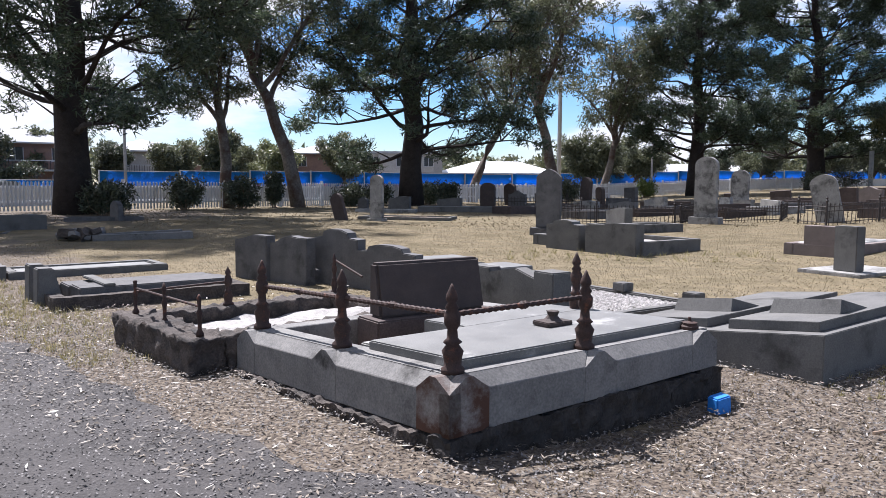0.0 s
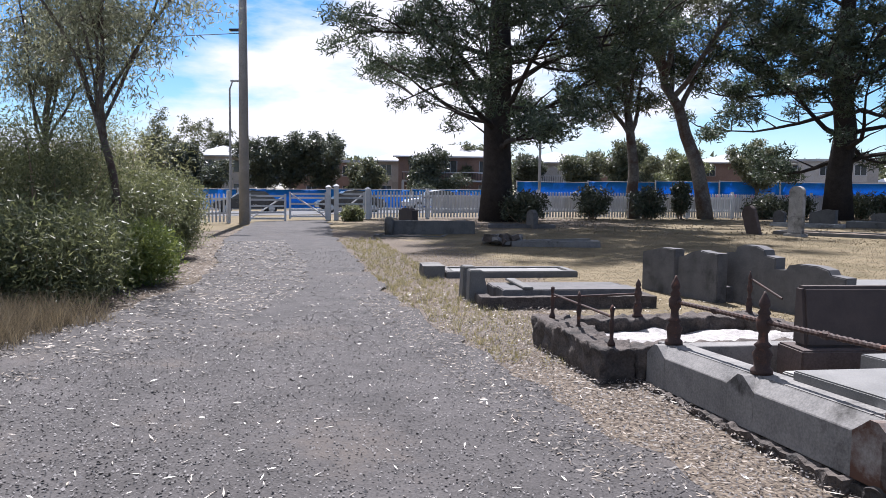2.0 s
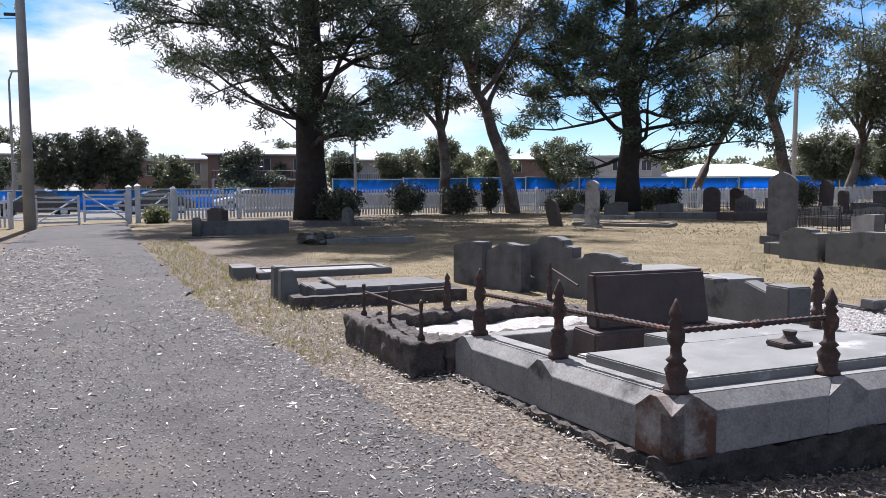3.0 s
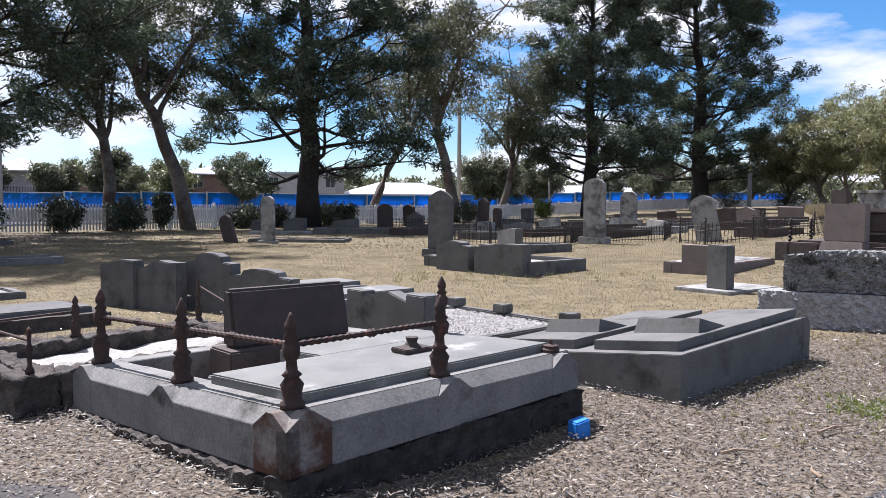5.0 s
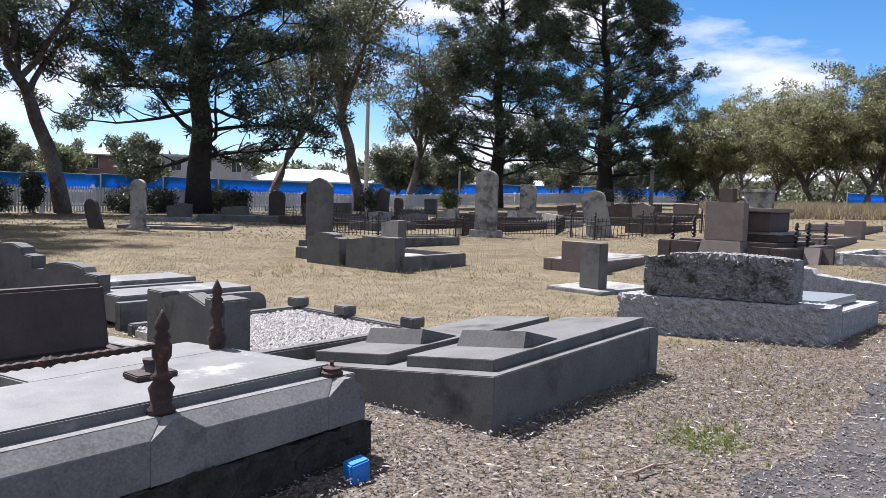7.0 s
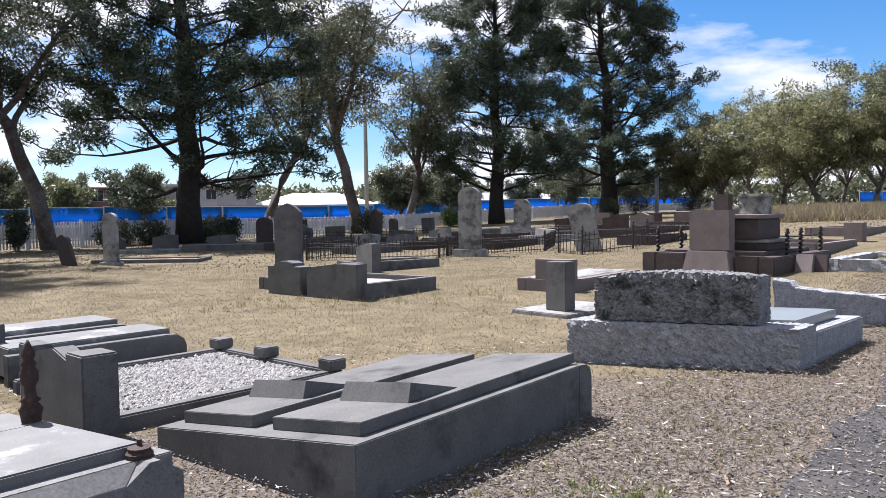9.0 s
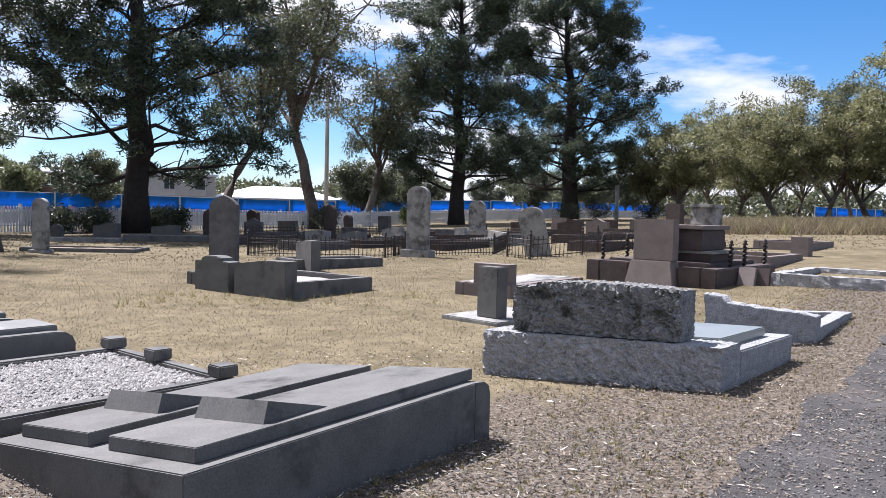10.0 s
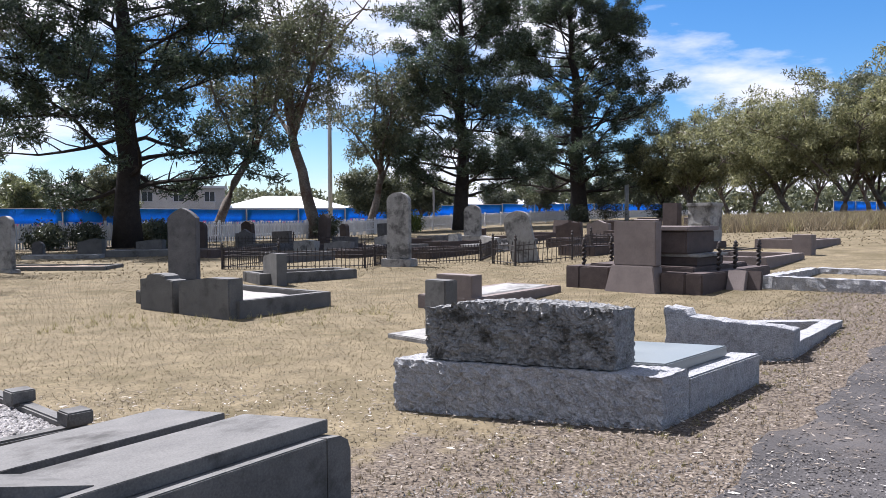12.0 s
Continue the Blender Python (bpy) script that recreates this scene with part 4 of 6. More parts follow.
gum(-29.0, 8.0, 6.0, 0.3, 4.5, 34, "broad gum behind the shrubs", "gum", lean=(0.4, 0.3), forks=9, leaves=50, leaf=0.3, wide=0.08, clump=0.8, bare=0.15)
gum(-24.5, 2.0, 6.0, 0.3, 4.5, 35, "broad gum behind the shrubs", "gum", lean=(0.4, 0.3), forks=9, leaves=50, leaf=0.3, wide=0.08, clump=0.8, bare=0.15)
for i, (sx, sy, rx, ry, hh, mt, lab) in enumerate((
    (-10.05, 5.55, 1.0, 1.0, 0.85, "bright", "low bright green shrub at the path edge"),
    (-9.2, 3.9, 1.2, 1.2, 1.2, "shrub", "feathery grey-green shrub at the path edge"),
    (-11.7, 6.9, 1.1, 1.0, 1.7, "shrub", "feathery grey-green shrub at the path edge"),
    (-13.3, 8.4, 1.1, 1.0, 1.8, "shrub", "pale grey-green shrub towards the gate"),
    (-15.4, 10.0, 1.2, 1.2, 1.3, "olive", "straw-coloured shrub towards the gate"),
    (-11.8, 5.2, 1.5, 1.5, 2.5, "shrub", "tall feathery shrub beneath the young gum"),
    (-13.8, 7.4, 1.8, 1.7, 2.9, "olive", "tall olive shrub beneath the young gum"),
    (-10.6, 2.6, 1.5, 1.5, 1.8, "shrub", "feathery green shrub beside the path"),
    (-13.2, 3.4, 1.9, 1.9, 2.8, "shrub", "tall olive shrub set back from the path"),
    (-16.6, 7.6, 1.9, 1.9, 2.3, "olive", "tall rusty-olive shrub set back from the path"),
    (-18.6, 11.0, 1.4, 1.4, 1.4, "shrub", "grey-green shrub near the picket fence"),
    (-9.0, 1.9, 0.8, 0.8, 0.7, "shrub", "low feathery shrub beside the path"))):
    shrub(sx, sy, rx, ry, hh, 90 + i, mt, lab, 26000, 0.085, 0.018, stems=22)
for i, (sx, sy, rr, hh, mt) in enumerate(((-13.4, 24.4, 0.9, 1.2, "dusk"), (-12.7, 29.4, 0.9, 1.45, "dusk"), (-10.9, 31.2, 0.8, 1.4, "dusk"), (-10.0, 33.0, 0.5, 1.8, "dusk"), (-7.2, 36.4, 0.9, 1.1, "dusk"), (-6.0, 38.0, 0.9, 1.1, "dusk"), (-3.6, 40.2, 1.0, 1.3, "gum"), (-2.4, 36.5, 0.7, 1.3, "dusk"), (5.0, 50.6, 0.9, 1.6, "dusk"), (11.5, 57.5, 0.9, 1.5, "bright"), (-19.1, 21.2, 0.45, 0.5, "shrub"), (32.0, 70.0, 2.0, 2.4, "dusk"), (36.0, 66.0, 2.2, 2.0, "gum"), (28.5, 68.5, 1.5, 1.6, "dusk"))):
    shrub(sx, sy, rr, rr, hh, 120 + i, mt, "dark twiggy shrub along the cemetery fence", 2600, 0.17, 0.06)


def far_woods():
    """Low distant tree line closing the horizon beyond the houses."""
    rng = np.random.default_rng(77)
    cs = []
    for a in np.arange(20, 172, 0.55):
        for k in range(9):
            d = rng.uniform(215, 300)
            h = (6.0 + 6.0 * (0.5 + 0.5 * noise.noise(Vector((a * 0.23, k, 0))))) * rng.uniform(0.25, 1.0)
            cs.append((d * math.cos(radians(a + rng.normal() * 0.3)), d * math.sin(radians(a + rng.normal() * 0.3)), 1.0 + h))
    c = cluster(cs, 26, 2.6, 0.8, rng)
    tagged(flakes("far_woods", leaf_quads(c, 1.6, 0.9, 0.0, 1.0, rng), "gum"), "hazy grey-green line of far trees", "trees", kind="stuff")


far_woods()


# ---- graves ----
U = 39.0


def fin_post(parent, m, h=0.46, s=1.0, mat="iron"):
    prof = [(0.062, 0), (0.062, 0.025), (0.045, 0.04), (0.05, 0.09), (0.058, 0.12), (0.034, 0.155), (0.05, 0.17), (0.03, 0.19), (0.026, 0.24), (0.042, 0.27), (0.044, 0.32), (0.028, 0.345), (0.038, 0.36), (0.022, 0.385), (0.033, 0.405), (0.03, 0.43), (0.012, 0.47), (0.004, 0.49)]
    k = h / 0.49
    bm = lathe([(r * s, z * k) for r, z in prof], 14)
    return part("post", bm, mat, parent, "rusty cast-iron post with an acorn finial", m, True)


def rope_rail(parent, a, b, r=0.0145, mat="iron", twist=True):
    a, b = Vector(a), Vector(b)
    d = b - a
    n = max(2, int(d.length / 0.022)) if twist else 2
    pts = [a + d * i / n for i in range(n + 1)]
    bm = tube(pts, [r * (1 + (0.26 if i % 2 else -0.12) * twist) for i in range(n + 1)], 8)
    mid = a.lerp(b, 0.5)
    if twist:
        for dx in (-0.012, 0.012):
            q = mid + d.normalized() * dx
            bmesh.ops.create_icosphere(bm, subdivisions=1, radius=r * 1.8, matrix=Matrix.Translation(q))
    part("rail", bm, mat, parent, "twisted wrought-iron rail" if twist else "")


def tops(kind, w, h):
    """Outline of a headstone in width and height."""
    a = w / 2
    if kind == "round":
        return [(-a, 0), (a, 0)] + [(a * math.cos(radians(t)), h - a * 0.75 + a * 0.75 * math.sin(radians(t))) for t in range(0, 181, 12)]
    if kind == "gothic":
        return [(-a, 0), (a, 0), (a, h * 0.86)] + [(a * (1 - k) ** 0.75, h * 0.86 + h * 0.14 * k ** 0.8) for k in (0.25, 0.5, 0.75)] + [(0, h)] + [(-a * (1 - k) ** 0.75, h * 0.86 + h * 0.14 * k ** 0.8) for k in (0.75, 0.5, 0.25)] + [(-a, h * 0.86)]
    if kind == "shoulder":
        return [(-a, 0), (a, 0), (a, h * 0.84), (a * 0.62, h * 0.86), (a * 0.55, h * 0.95), (a * 0.25, h), (-a * 0.25, h), (-a * 0.55, h * 0.95), (-a * 0.62, h * 0.86), (-a, h * 0.84)]
    if kind == "gable":
        return [(-a, 0), (a, 0), (a, h * 0.78), (a * 0.62, h * 0.80), (0, h), (-a * 0.62, h * 0.80), (-a, h * 0.78)]
    if kind == "wave":
        return [(-a, 0), (a, 0), (a, h * 0.80), (a * 0.5, h * 0.84), (a * 0.1, h * 0.95), (-a * 0.25, h), (-a * 0.6, h * 0.97), (-a, h * 0.97)]
    if kind == "slant":
        return [(-a, 0), (a, 0), (a, h * 0.86), (-a * 0.2, h), (-a, h)]
    return [(-a, 0), (a, 0), (a, h), (-a, h)]


def headstone(x, y, ang, w, h, t, kind, mat, label, lean=(0, 0), base=None, z=None, group="headstones"):
    th = thing("headstone", x, y, ang, label, "headstone", group, z=z, lean=lean)
    b0 = 0.0
    if base:
        bw, bh, bt = base
        part("plinth", box(-bt / 2, bt / 2, -bw / 2, bw / 2, -0.08, bh, 0.015), mat, th)
        b0 = bh + 0.001
    pts = [(p, q + b0 if q > 0 else b0 - (0.08 if not base else 0)) for p, q in tops(kind, w, h - b0)]
    part("stone", outline(pts, t, 0.012), mat, th)
    return th


def kerb(parent, L, W, h, kw, mat, x0=0.0, y0=0.0, rough=0.0, drop=0.0, seed=1, ends=True):
    """Four kerb stones round a plot that runs from x0 to x0+L and y0 to y0+W."""
    runs = [(x0, x0 + L, y0, y0 + kw), (x0, x0 + L, y0 + W - kw, y0 + W)]
    if ends:
        runs += [(x0, x0 + kw, y0 + kw + 0.004, y0 + W - kw - 0.004), (x0 + L - kw, x0 + L, y0 + kw + 0.004, y0 + W - kw - 0.004)]
    for i, (a, b, c, d) in enumerate(runs):
        if rough:
            nx, ny = max(2, int((b - a) / 0.07)), max(2, int((d - c) / 0.07))
            bm = roughen(slabs(nx, ny, 4, a, b, c, d, -0.08, h), 0, rough, 0.12, seed + i)
        else:
            bm = box(a, b, c, d, -0.1, h, 0.014)
        part("kerb_stone", bm, mat, parent)


def plot(x, y, ang, L, W, h, kw, mat, fill, label, fill_h=0.05, rough=0.0, seed=1, z=None, lean=(0, 0)):
    th = thing("grave", x, y, ang, label, "grave", "kerbed graves", z=z, lean=lean)
    kerb(th, L, W, h, kw, mat, rough=rough, seed=seed)
    if fill:
        nx, ny = max(3, int(L / 0.12)), max(3, int(W / 0.12))
        bm = slabs(nx, ny, 1, kw + 0.005, L - kw - 0.005, kw + 0.005, W - kw - 0.005, -0.05, fill_h)
        for v in bm.verts:
            if v.co.z > 0:
                v.co.z += 0.025 * noise.noise(v.co * 3.1 + Vector((seed, 0, 0)))
        part("infill", bm, fill, th, smooth=True)
    return th


def at_uv(u, v):
    c, s = math.cos(radians(U)), math.sin(radians(U))
    return u * c - v * s, u * s + v * c


def railed_tomb():
    """The large kerbed tomb with the twisted rails, settled towards the path."""
    c = Vector((-0.31, 2.87, 0))
    du = Vector((math.cos(radians(39)), math.sin(radians(39)), 0))
    dv = Vector((math.cos(radians(135.5)), math.sin(radians(135.5)), 0))
    LU, LV = 2.22, 2.31
    th = thing("tomb", 0, 0, 0, "grey concrete kerbed tomb with cast-iron posts and twisted rails", "grave", z=0)

    def top(a, b):
        return 0.405 + 0.030 * a / LU - 0.075 * b / LV

    def P(a, b, z):
        q = c + du * a + dv * b
        return Vector((q.x, q.y, z))

    def block(name, a0, a1, b0, b1, lo, hi, mat, bev=0.006, chamfer=None, lab=""):
        # lo and hi are depths under the tomb's top
        q = [(a0, b0), (a1, b0), (a1, b1), (a0, b1)]
        lo = lo - 0.055 * (a0 + a1) / 2 / LU if name == "post_block" else lo
        return part(name, hexa([P(a, b, top(a, b) - lo) for a, b in q] + [P(a, b, top(a, b) - hi) for a, b in q], bev), mat, th, lab)

    def coping(a0, a1, b0, b1, out):
        # a kerb stone with a sloped outer shoulder; out: 'u-', 'v-', 'u+', 'v+'
        q = [(a0, b0), (a1, b0), (a1, b1), (a0, b1)]
        low = [P(a, b, top(a, b) - 0.305 + 0.055 * a / LU) for a, b in q]
        bm = bmesh.new()
        mid, hi = [], []
        for a, b in q:
            mid.append(P(a, b, top(a, b) - (0.075 if (out == "u-" and a == a0) or (out == "v-" and b == b0) or (out == "u+" and a == a1) or (out == "v+" and b == b1) else 0.0)))
            aa = a + 0.075 if out == "u-" and a == a0 else a - 0.075 if out == "u+" and a == a1 else a
            bb = b + 0.075 if out == "v-" and b == b0 else b - 0.075 if out == "v+" and b == b1 else b
            hi.append(P(aa, bb, top(aa, bb)))
        vs = [bm.verts.new(p) for p in low + mid + hi]
        bmesh.ops.convex_hull(bm, input=vs)
        bmesh.ops.dissolve_limit(bm, angle_limit=0.02, verts=bm.verts[:], edges=bm.edges[:])
        bmesh.ops.bevel(bm, geom=bm.edges[:], offset=0.006, segments=1, affect="EDGES")
        part("coping_stone", bm, "concrete", th)

    K, PB = 0.24, 0.13
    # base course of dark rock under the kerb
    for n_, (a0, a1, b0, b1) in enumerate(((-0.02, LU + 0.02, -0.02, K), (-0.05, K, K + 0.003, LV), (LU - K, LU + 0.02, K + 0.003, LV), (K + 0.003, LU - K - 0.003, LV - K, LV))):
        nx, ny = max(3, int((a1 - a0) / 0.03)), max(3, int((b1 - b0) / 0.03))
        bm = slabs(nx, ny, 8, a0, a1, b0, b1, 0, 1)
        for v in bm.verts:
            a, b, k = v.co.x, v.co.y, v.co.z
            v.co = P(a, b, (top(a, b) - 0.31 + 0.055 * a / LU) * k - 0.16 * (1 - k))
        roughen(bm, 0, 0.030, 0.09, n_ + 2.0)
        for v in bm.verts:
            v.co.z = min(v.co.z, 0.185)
        # three courses near-black, with the shade under the coping put into their colour
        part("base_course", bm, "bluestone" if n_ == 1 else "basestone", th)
    # two dressed sides: a long inner stone, sloped coping stones, and gabled blocks under the posts
    def dressed(n_len, along_u, centres, ends):
        def Q(t, depth, z):
            a, b = (t, depth) if along_u else (depth, t)
            return P(a, b, z if z is not None else 0)

        def T(t, depth):
            return top(t, depth) if along_u else top(depth, t)

        def low(t):
            return T(t, 0) - 0.305 + (0.055 * t / LU if along_u else 0)

        inner = [Q(t, d, low(t)) for t, d in ((ends[0], 0.076), (ends[1], 0.076), (ends[1], K), (ends[0], K))] + [Q(t, d, T(t, d)) for t, d in ((ends[0], 0.076), (ends[1], 0.076), (ends[1], K), (ends[0], K))]
        part("inner_stone", hexa(inner, 0.005), "concrete", th)
        spans = []
        for i_, c_ in enumerate(centres):
            bm = bmesh.new()
            prof = [(c_ - PB, low(c_ - PB)), (c_ + PB, low(c_ + PB)), (c_ + PB, T(c_ + PB, 0) - 0.078), (c_ + 0.025, T(c_, 0) - 0.002), (c_ - 0.025, T(c_, 0) - 0.002), (c_ - PB, T(c_ - PB, 0) - 0.078)]
            fr = [bm.verts.new(Q(t, 0.0, z)) for t, z in prof]
            bk = [bm.verts.new(Q(t, 0.0745, z)) for t, z in prof]
            bm.faces.new(fr)
            bm.faces.new(bk[::-1])
            for k_ in range(6):
                bm.faces.new((fr[k_], bk[k_], bk[(k_ + 1) % 6], fr[(k_ + 1) % 6]))
            bmesh.ops.recalc_face_normals(bm, faces=bm.faces)
            part("post_block", bm, "rusted" if c_ < 0.2 else "concrete", th)
        for c0, c1 in zip(centres, centres[1:]):
            s0, s1 = c0 + PB + 0.003, c1 - PB - 0.003
            bm = bmesh.new()
            pts = [Q(s0, 0, low(s0)), Q(s1, 0, low(s1)), Q(s0, 0.0745, low(s0)), Q(s1, 0.0745, low(s1)), Q(s0, 0, T(s0, 0) - 0.078), Q(s1, 0, T(s1, 0) - 0.078), Q(c0 + 0.03, 0.0745, T(c0, 0) - 0.001), Q(c1 - 0.03, 0.0745, T(c1, 0) - 0.001)]
            bmesh.ops.convex_hull(bm, input=[bm.verts.new(p) for p in pts])
            bmesh.ops.dissolve_limit(bm, angle_limit=0.02, verts=bm.verts[:], edges=bm.edges[:])
            bmesh.ops.bevel(bm, geom=bm.edges[:], offset=0.004, segments=1, affect="EDGES")
            part("coping_stone", bm, "concrete", th)

    LU4 = 0.97
    dressed(LU, True, [PB, LU4 + PB, LU - PB], (0.0765, LU))
    dressed(LV, False, [PB, LV * 0.5, LV - PB], (K + 0.004, LV))
    coping(LU - K, LU, K + 0.003, LV, "u+")
    coping(K + 0.003, LU - K - 0.003, LV - K, LV, "v+")
    # dark floor of the sunken half and the slab on the other
    block("floor", K, LU - K, K, LV - K, 0.40, 0.22, "earth", 0)
    block("ledger_slab", 0.20, LU - 0.10, 0.16, 0.98, 0.075, -0.055, "slate", 0.008, lab="grey slate ledger slab, worn pale in patches")
    block("ledger_slab", 0.95, LU - 0.10, 0.985, 1.42, 0.075, -0.052, "slate", 0.008)
    block("step", 0.42, 0.93, 1.0, 1.40, 0.23, 0.04, "marble", 0.01)
    block("coping_stone", 0.26, 0.36, 0.26, LV - 0.26, 0.22, 0.04, "concrete", 0.01)
    # little pedestal on the slab
    q = P(1.36, 0.62, top(1.36, 0.62) + 0.056)
    ped = part("pedestal", box(-0.11, 0.11, -0.08, 0.08, 0, 0.032, 0.006), "darkstone", th, "", pose(q.x, q.y, q.z, 0, 0, 39))
    part("stem", lathe([(0.07, 0.032), (0.05, 0.045), (0.035, 0.065), (0.042, 0.085), (0.045, 0.095)], 6), "darkstone", ped)
    posts = {}
    for key, a, b, h in (("c", 0.13, 0.13, 0.47), ("f", LU4 + PB, 0.13, 0.47), ("m", 0.13, LV * 0.5, 0.49), ("l", 0.13, LV - PB, 0.50), ("r", LU - 0.14, 1.07, 0.48)):
        q = P(a, b, top(a, b))
        posts[key] = q
        fin_post(th, pose(q.x, q.y, q.z, 1.5 * noise.noise(q * 9), 1.5 * noise.noise(q * 5), 20), h, 1.02)
    up = Vector((0, 0, 0.31))
    for a, b in (("l", "m"), ("m", "c"), ("c", "f")):
        rope_rail(th, posts[a] + up, posts[b] + up)
    q = P(LU - PB, 0.12, top(LU - PB, 0.12))
    part("post_stub", lathe([(0.06, 0), (0.062, 0.02), (0.05, 0.03), (0.052, 0.045), (0.03, 0.05), (0.012, 0.055), (0.01, 0.08)], 12), "iron", th, "broken-off iron post stub", pose(q.x, q.y, q.z))


railed_tomb()


def rock_plot():
    x, y = -2.25, 4.29
    th = thing("rock_grave", x, y, 46, "dark rough bluestone kerbed grave with thin iron rails and pale rubble", "grave")
    W, L = 1.50, 2.3
    for i, (a, b, c, d, h) in enumerate(((0, 0.30, 0, W, 0.27), (0.305, L, 0, 0.22, 0.25), (0.305, L, W - 0.24, W, 0.25), (L - 0.24, L, 0.225, W - 0.245, 0.25))):
        bm = slabs(max(3, int((b - a) / 0.03)), max(3, int((d - c) / 0.03)), 11, a, b, c, d, -0.12, h)
        roughen(bm, 0, 0.036, 0.10, i + 3.0)
        part("kerb_stone", bm, "bluestone", th, "", None, True)
    bm = slabs(22, 16, 1, 0.30, L - 0.24, 0.225, W - 0.245, -0.05, 0.15)
    for v in bm.verts:
        if v.co.z > 0:
            v.co.z += 0.05 * noise.noise(v.co * 4) + 0.12 * max(0, v.co.x - 1.0) * noise.noise(v.co * 1.1 + Vector((4, 0, 0)))
    part("rubble_fill", bm, "gravel", th, "pale crushed marble fill")
    pts = []
    for v_, h in ((0.12, 0.31), (0.76, 0.33), (1.38, 0.29)):
        bm = lathe([(0.028, 0), (0.03, 0.02), (0.014, 0.05), (0.017, 0.14), (0.024, 0.17), (0.012, 0.2), (0.016, 0.26), (0.02, 0.28), (0.005, h)], 10)
        part("post", bm, "iron", th, "", pose(0.15, v_, 0.262), True)
        pts.append(Vector((0.15, v_, 0.262 + 0.22)))
    rope_rail(th, pts[0], pts[1], 0.011, "iron", False)
    rope_rail(th, pts[1], pts[2], 0.011, "iron", False)
    fin_post(th, pose(1.0, W - 0.12, 0.25), 0.36, 0.8)
    fin_post(th, pose(L - 0.12, W - 0.12, 0.25), 0.42, 0.6)
    rope_rail(th, (0.15, 1.38, 0.45), (1.0, W - 0.12, 0.47), 0.011, "iron", False)
    rope_rail(th, (L - 0.12, W - 0.12, 0.6), (L - 0.08, 0.95, 0.46), 0.012, "iron", False)


rock_plot()

# dark lectern-shaped headstone standing at the back of the railed tomb
th = thing("headstone", -0.585, 4.985, 39, "broad dark polished granite headstone on a low plinth", "headstone", "headstones", z=0.14)
part("plinth", box(-0.56, 0.56, -0.16, 0.16, 0.0, 0.25, 0.012), "brownstone", th)
part("stone", hexa([(-0.49, -0.08, 0.251), (0.49, -0.08, 0.251), (0.49, 0.10, 0.251), (-0.49, 0.10, 0.251), (-0.485, 0.00, 0.66), (0.485, 0.00, 0.66), (0.485, 0.10, 0.66), (-0.485, 0.10, 0.66)], 0.02), "darkstone", th)

# row of headstones with their kerbed plots
for x, y, w, h, kind, lab in ((-3.50, 9.75, 0.74, 0.64, "slant", "small weathered grey headstone with a slanted top"), (-2.90, 9.39, 0.92, 0.66, "wave", "weathered grey headstone with a stepped wavy top"), (-2.17, 9.25, 0.86, 0.76, "shoulder", "weathered grey shouldered headstone with a raised top"), (-1.42, 8.69, 1.05, 0.60, "shoulder", "low pale grey headstone with a raised centre")):
    headstone(x, y, 54, w, h, 0.17, kind, "greystone", lab)
    du, dv = Vector((math.cos(radians(46)), math.sin(radians(46)))), Vector((-math.sin(radians(46)), math.cos(radians(46))))
    o = Vector((x, y)) + du * 0.18 - dv * (w * 0.4)
    plot(o.x, o.y, 46, 1.5, w * 0.8, 0.20, 0.12, "greystone", "slate", "low grey kerbed grave with a flat slab", 0.12)


def coped(u, v, L, W, h, label):
    """A grave with tall side kerbs, rounded at the foot, and a slab between them."""
    x, y = at_uv(u, v)
    th = thing("grave", x, y, U, label, "grave", "kerbed graves")
    prof = [(0, -0.1), (L, -0.1), (L, h * 0.55), (L - 0.03, h * 0.8), (L - 0.10, h * 0.97), (L - 0.2, h), (0, h)]
    for b in (0.06, W - 0.06):
        part("side_kerb", outline(prof, 0.12, 0.008), "cement", th, "", pose(0, b, 0, 0, 0, -90))
    part("slab", box(0.05, L - 0.12, 0.125, W - 0.125, 0.05, h + 0.05, 0.01), "slate", th)
    return th


coped(4.46, 7.70, 1.62, 0.86, 0.29, "grey cement grave with tall rounded side kerbs")
coped(4.41, 6.60, 1.72, 0.82, 0.28, "grey cement grave with tall rounded side kerbs and slab")


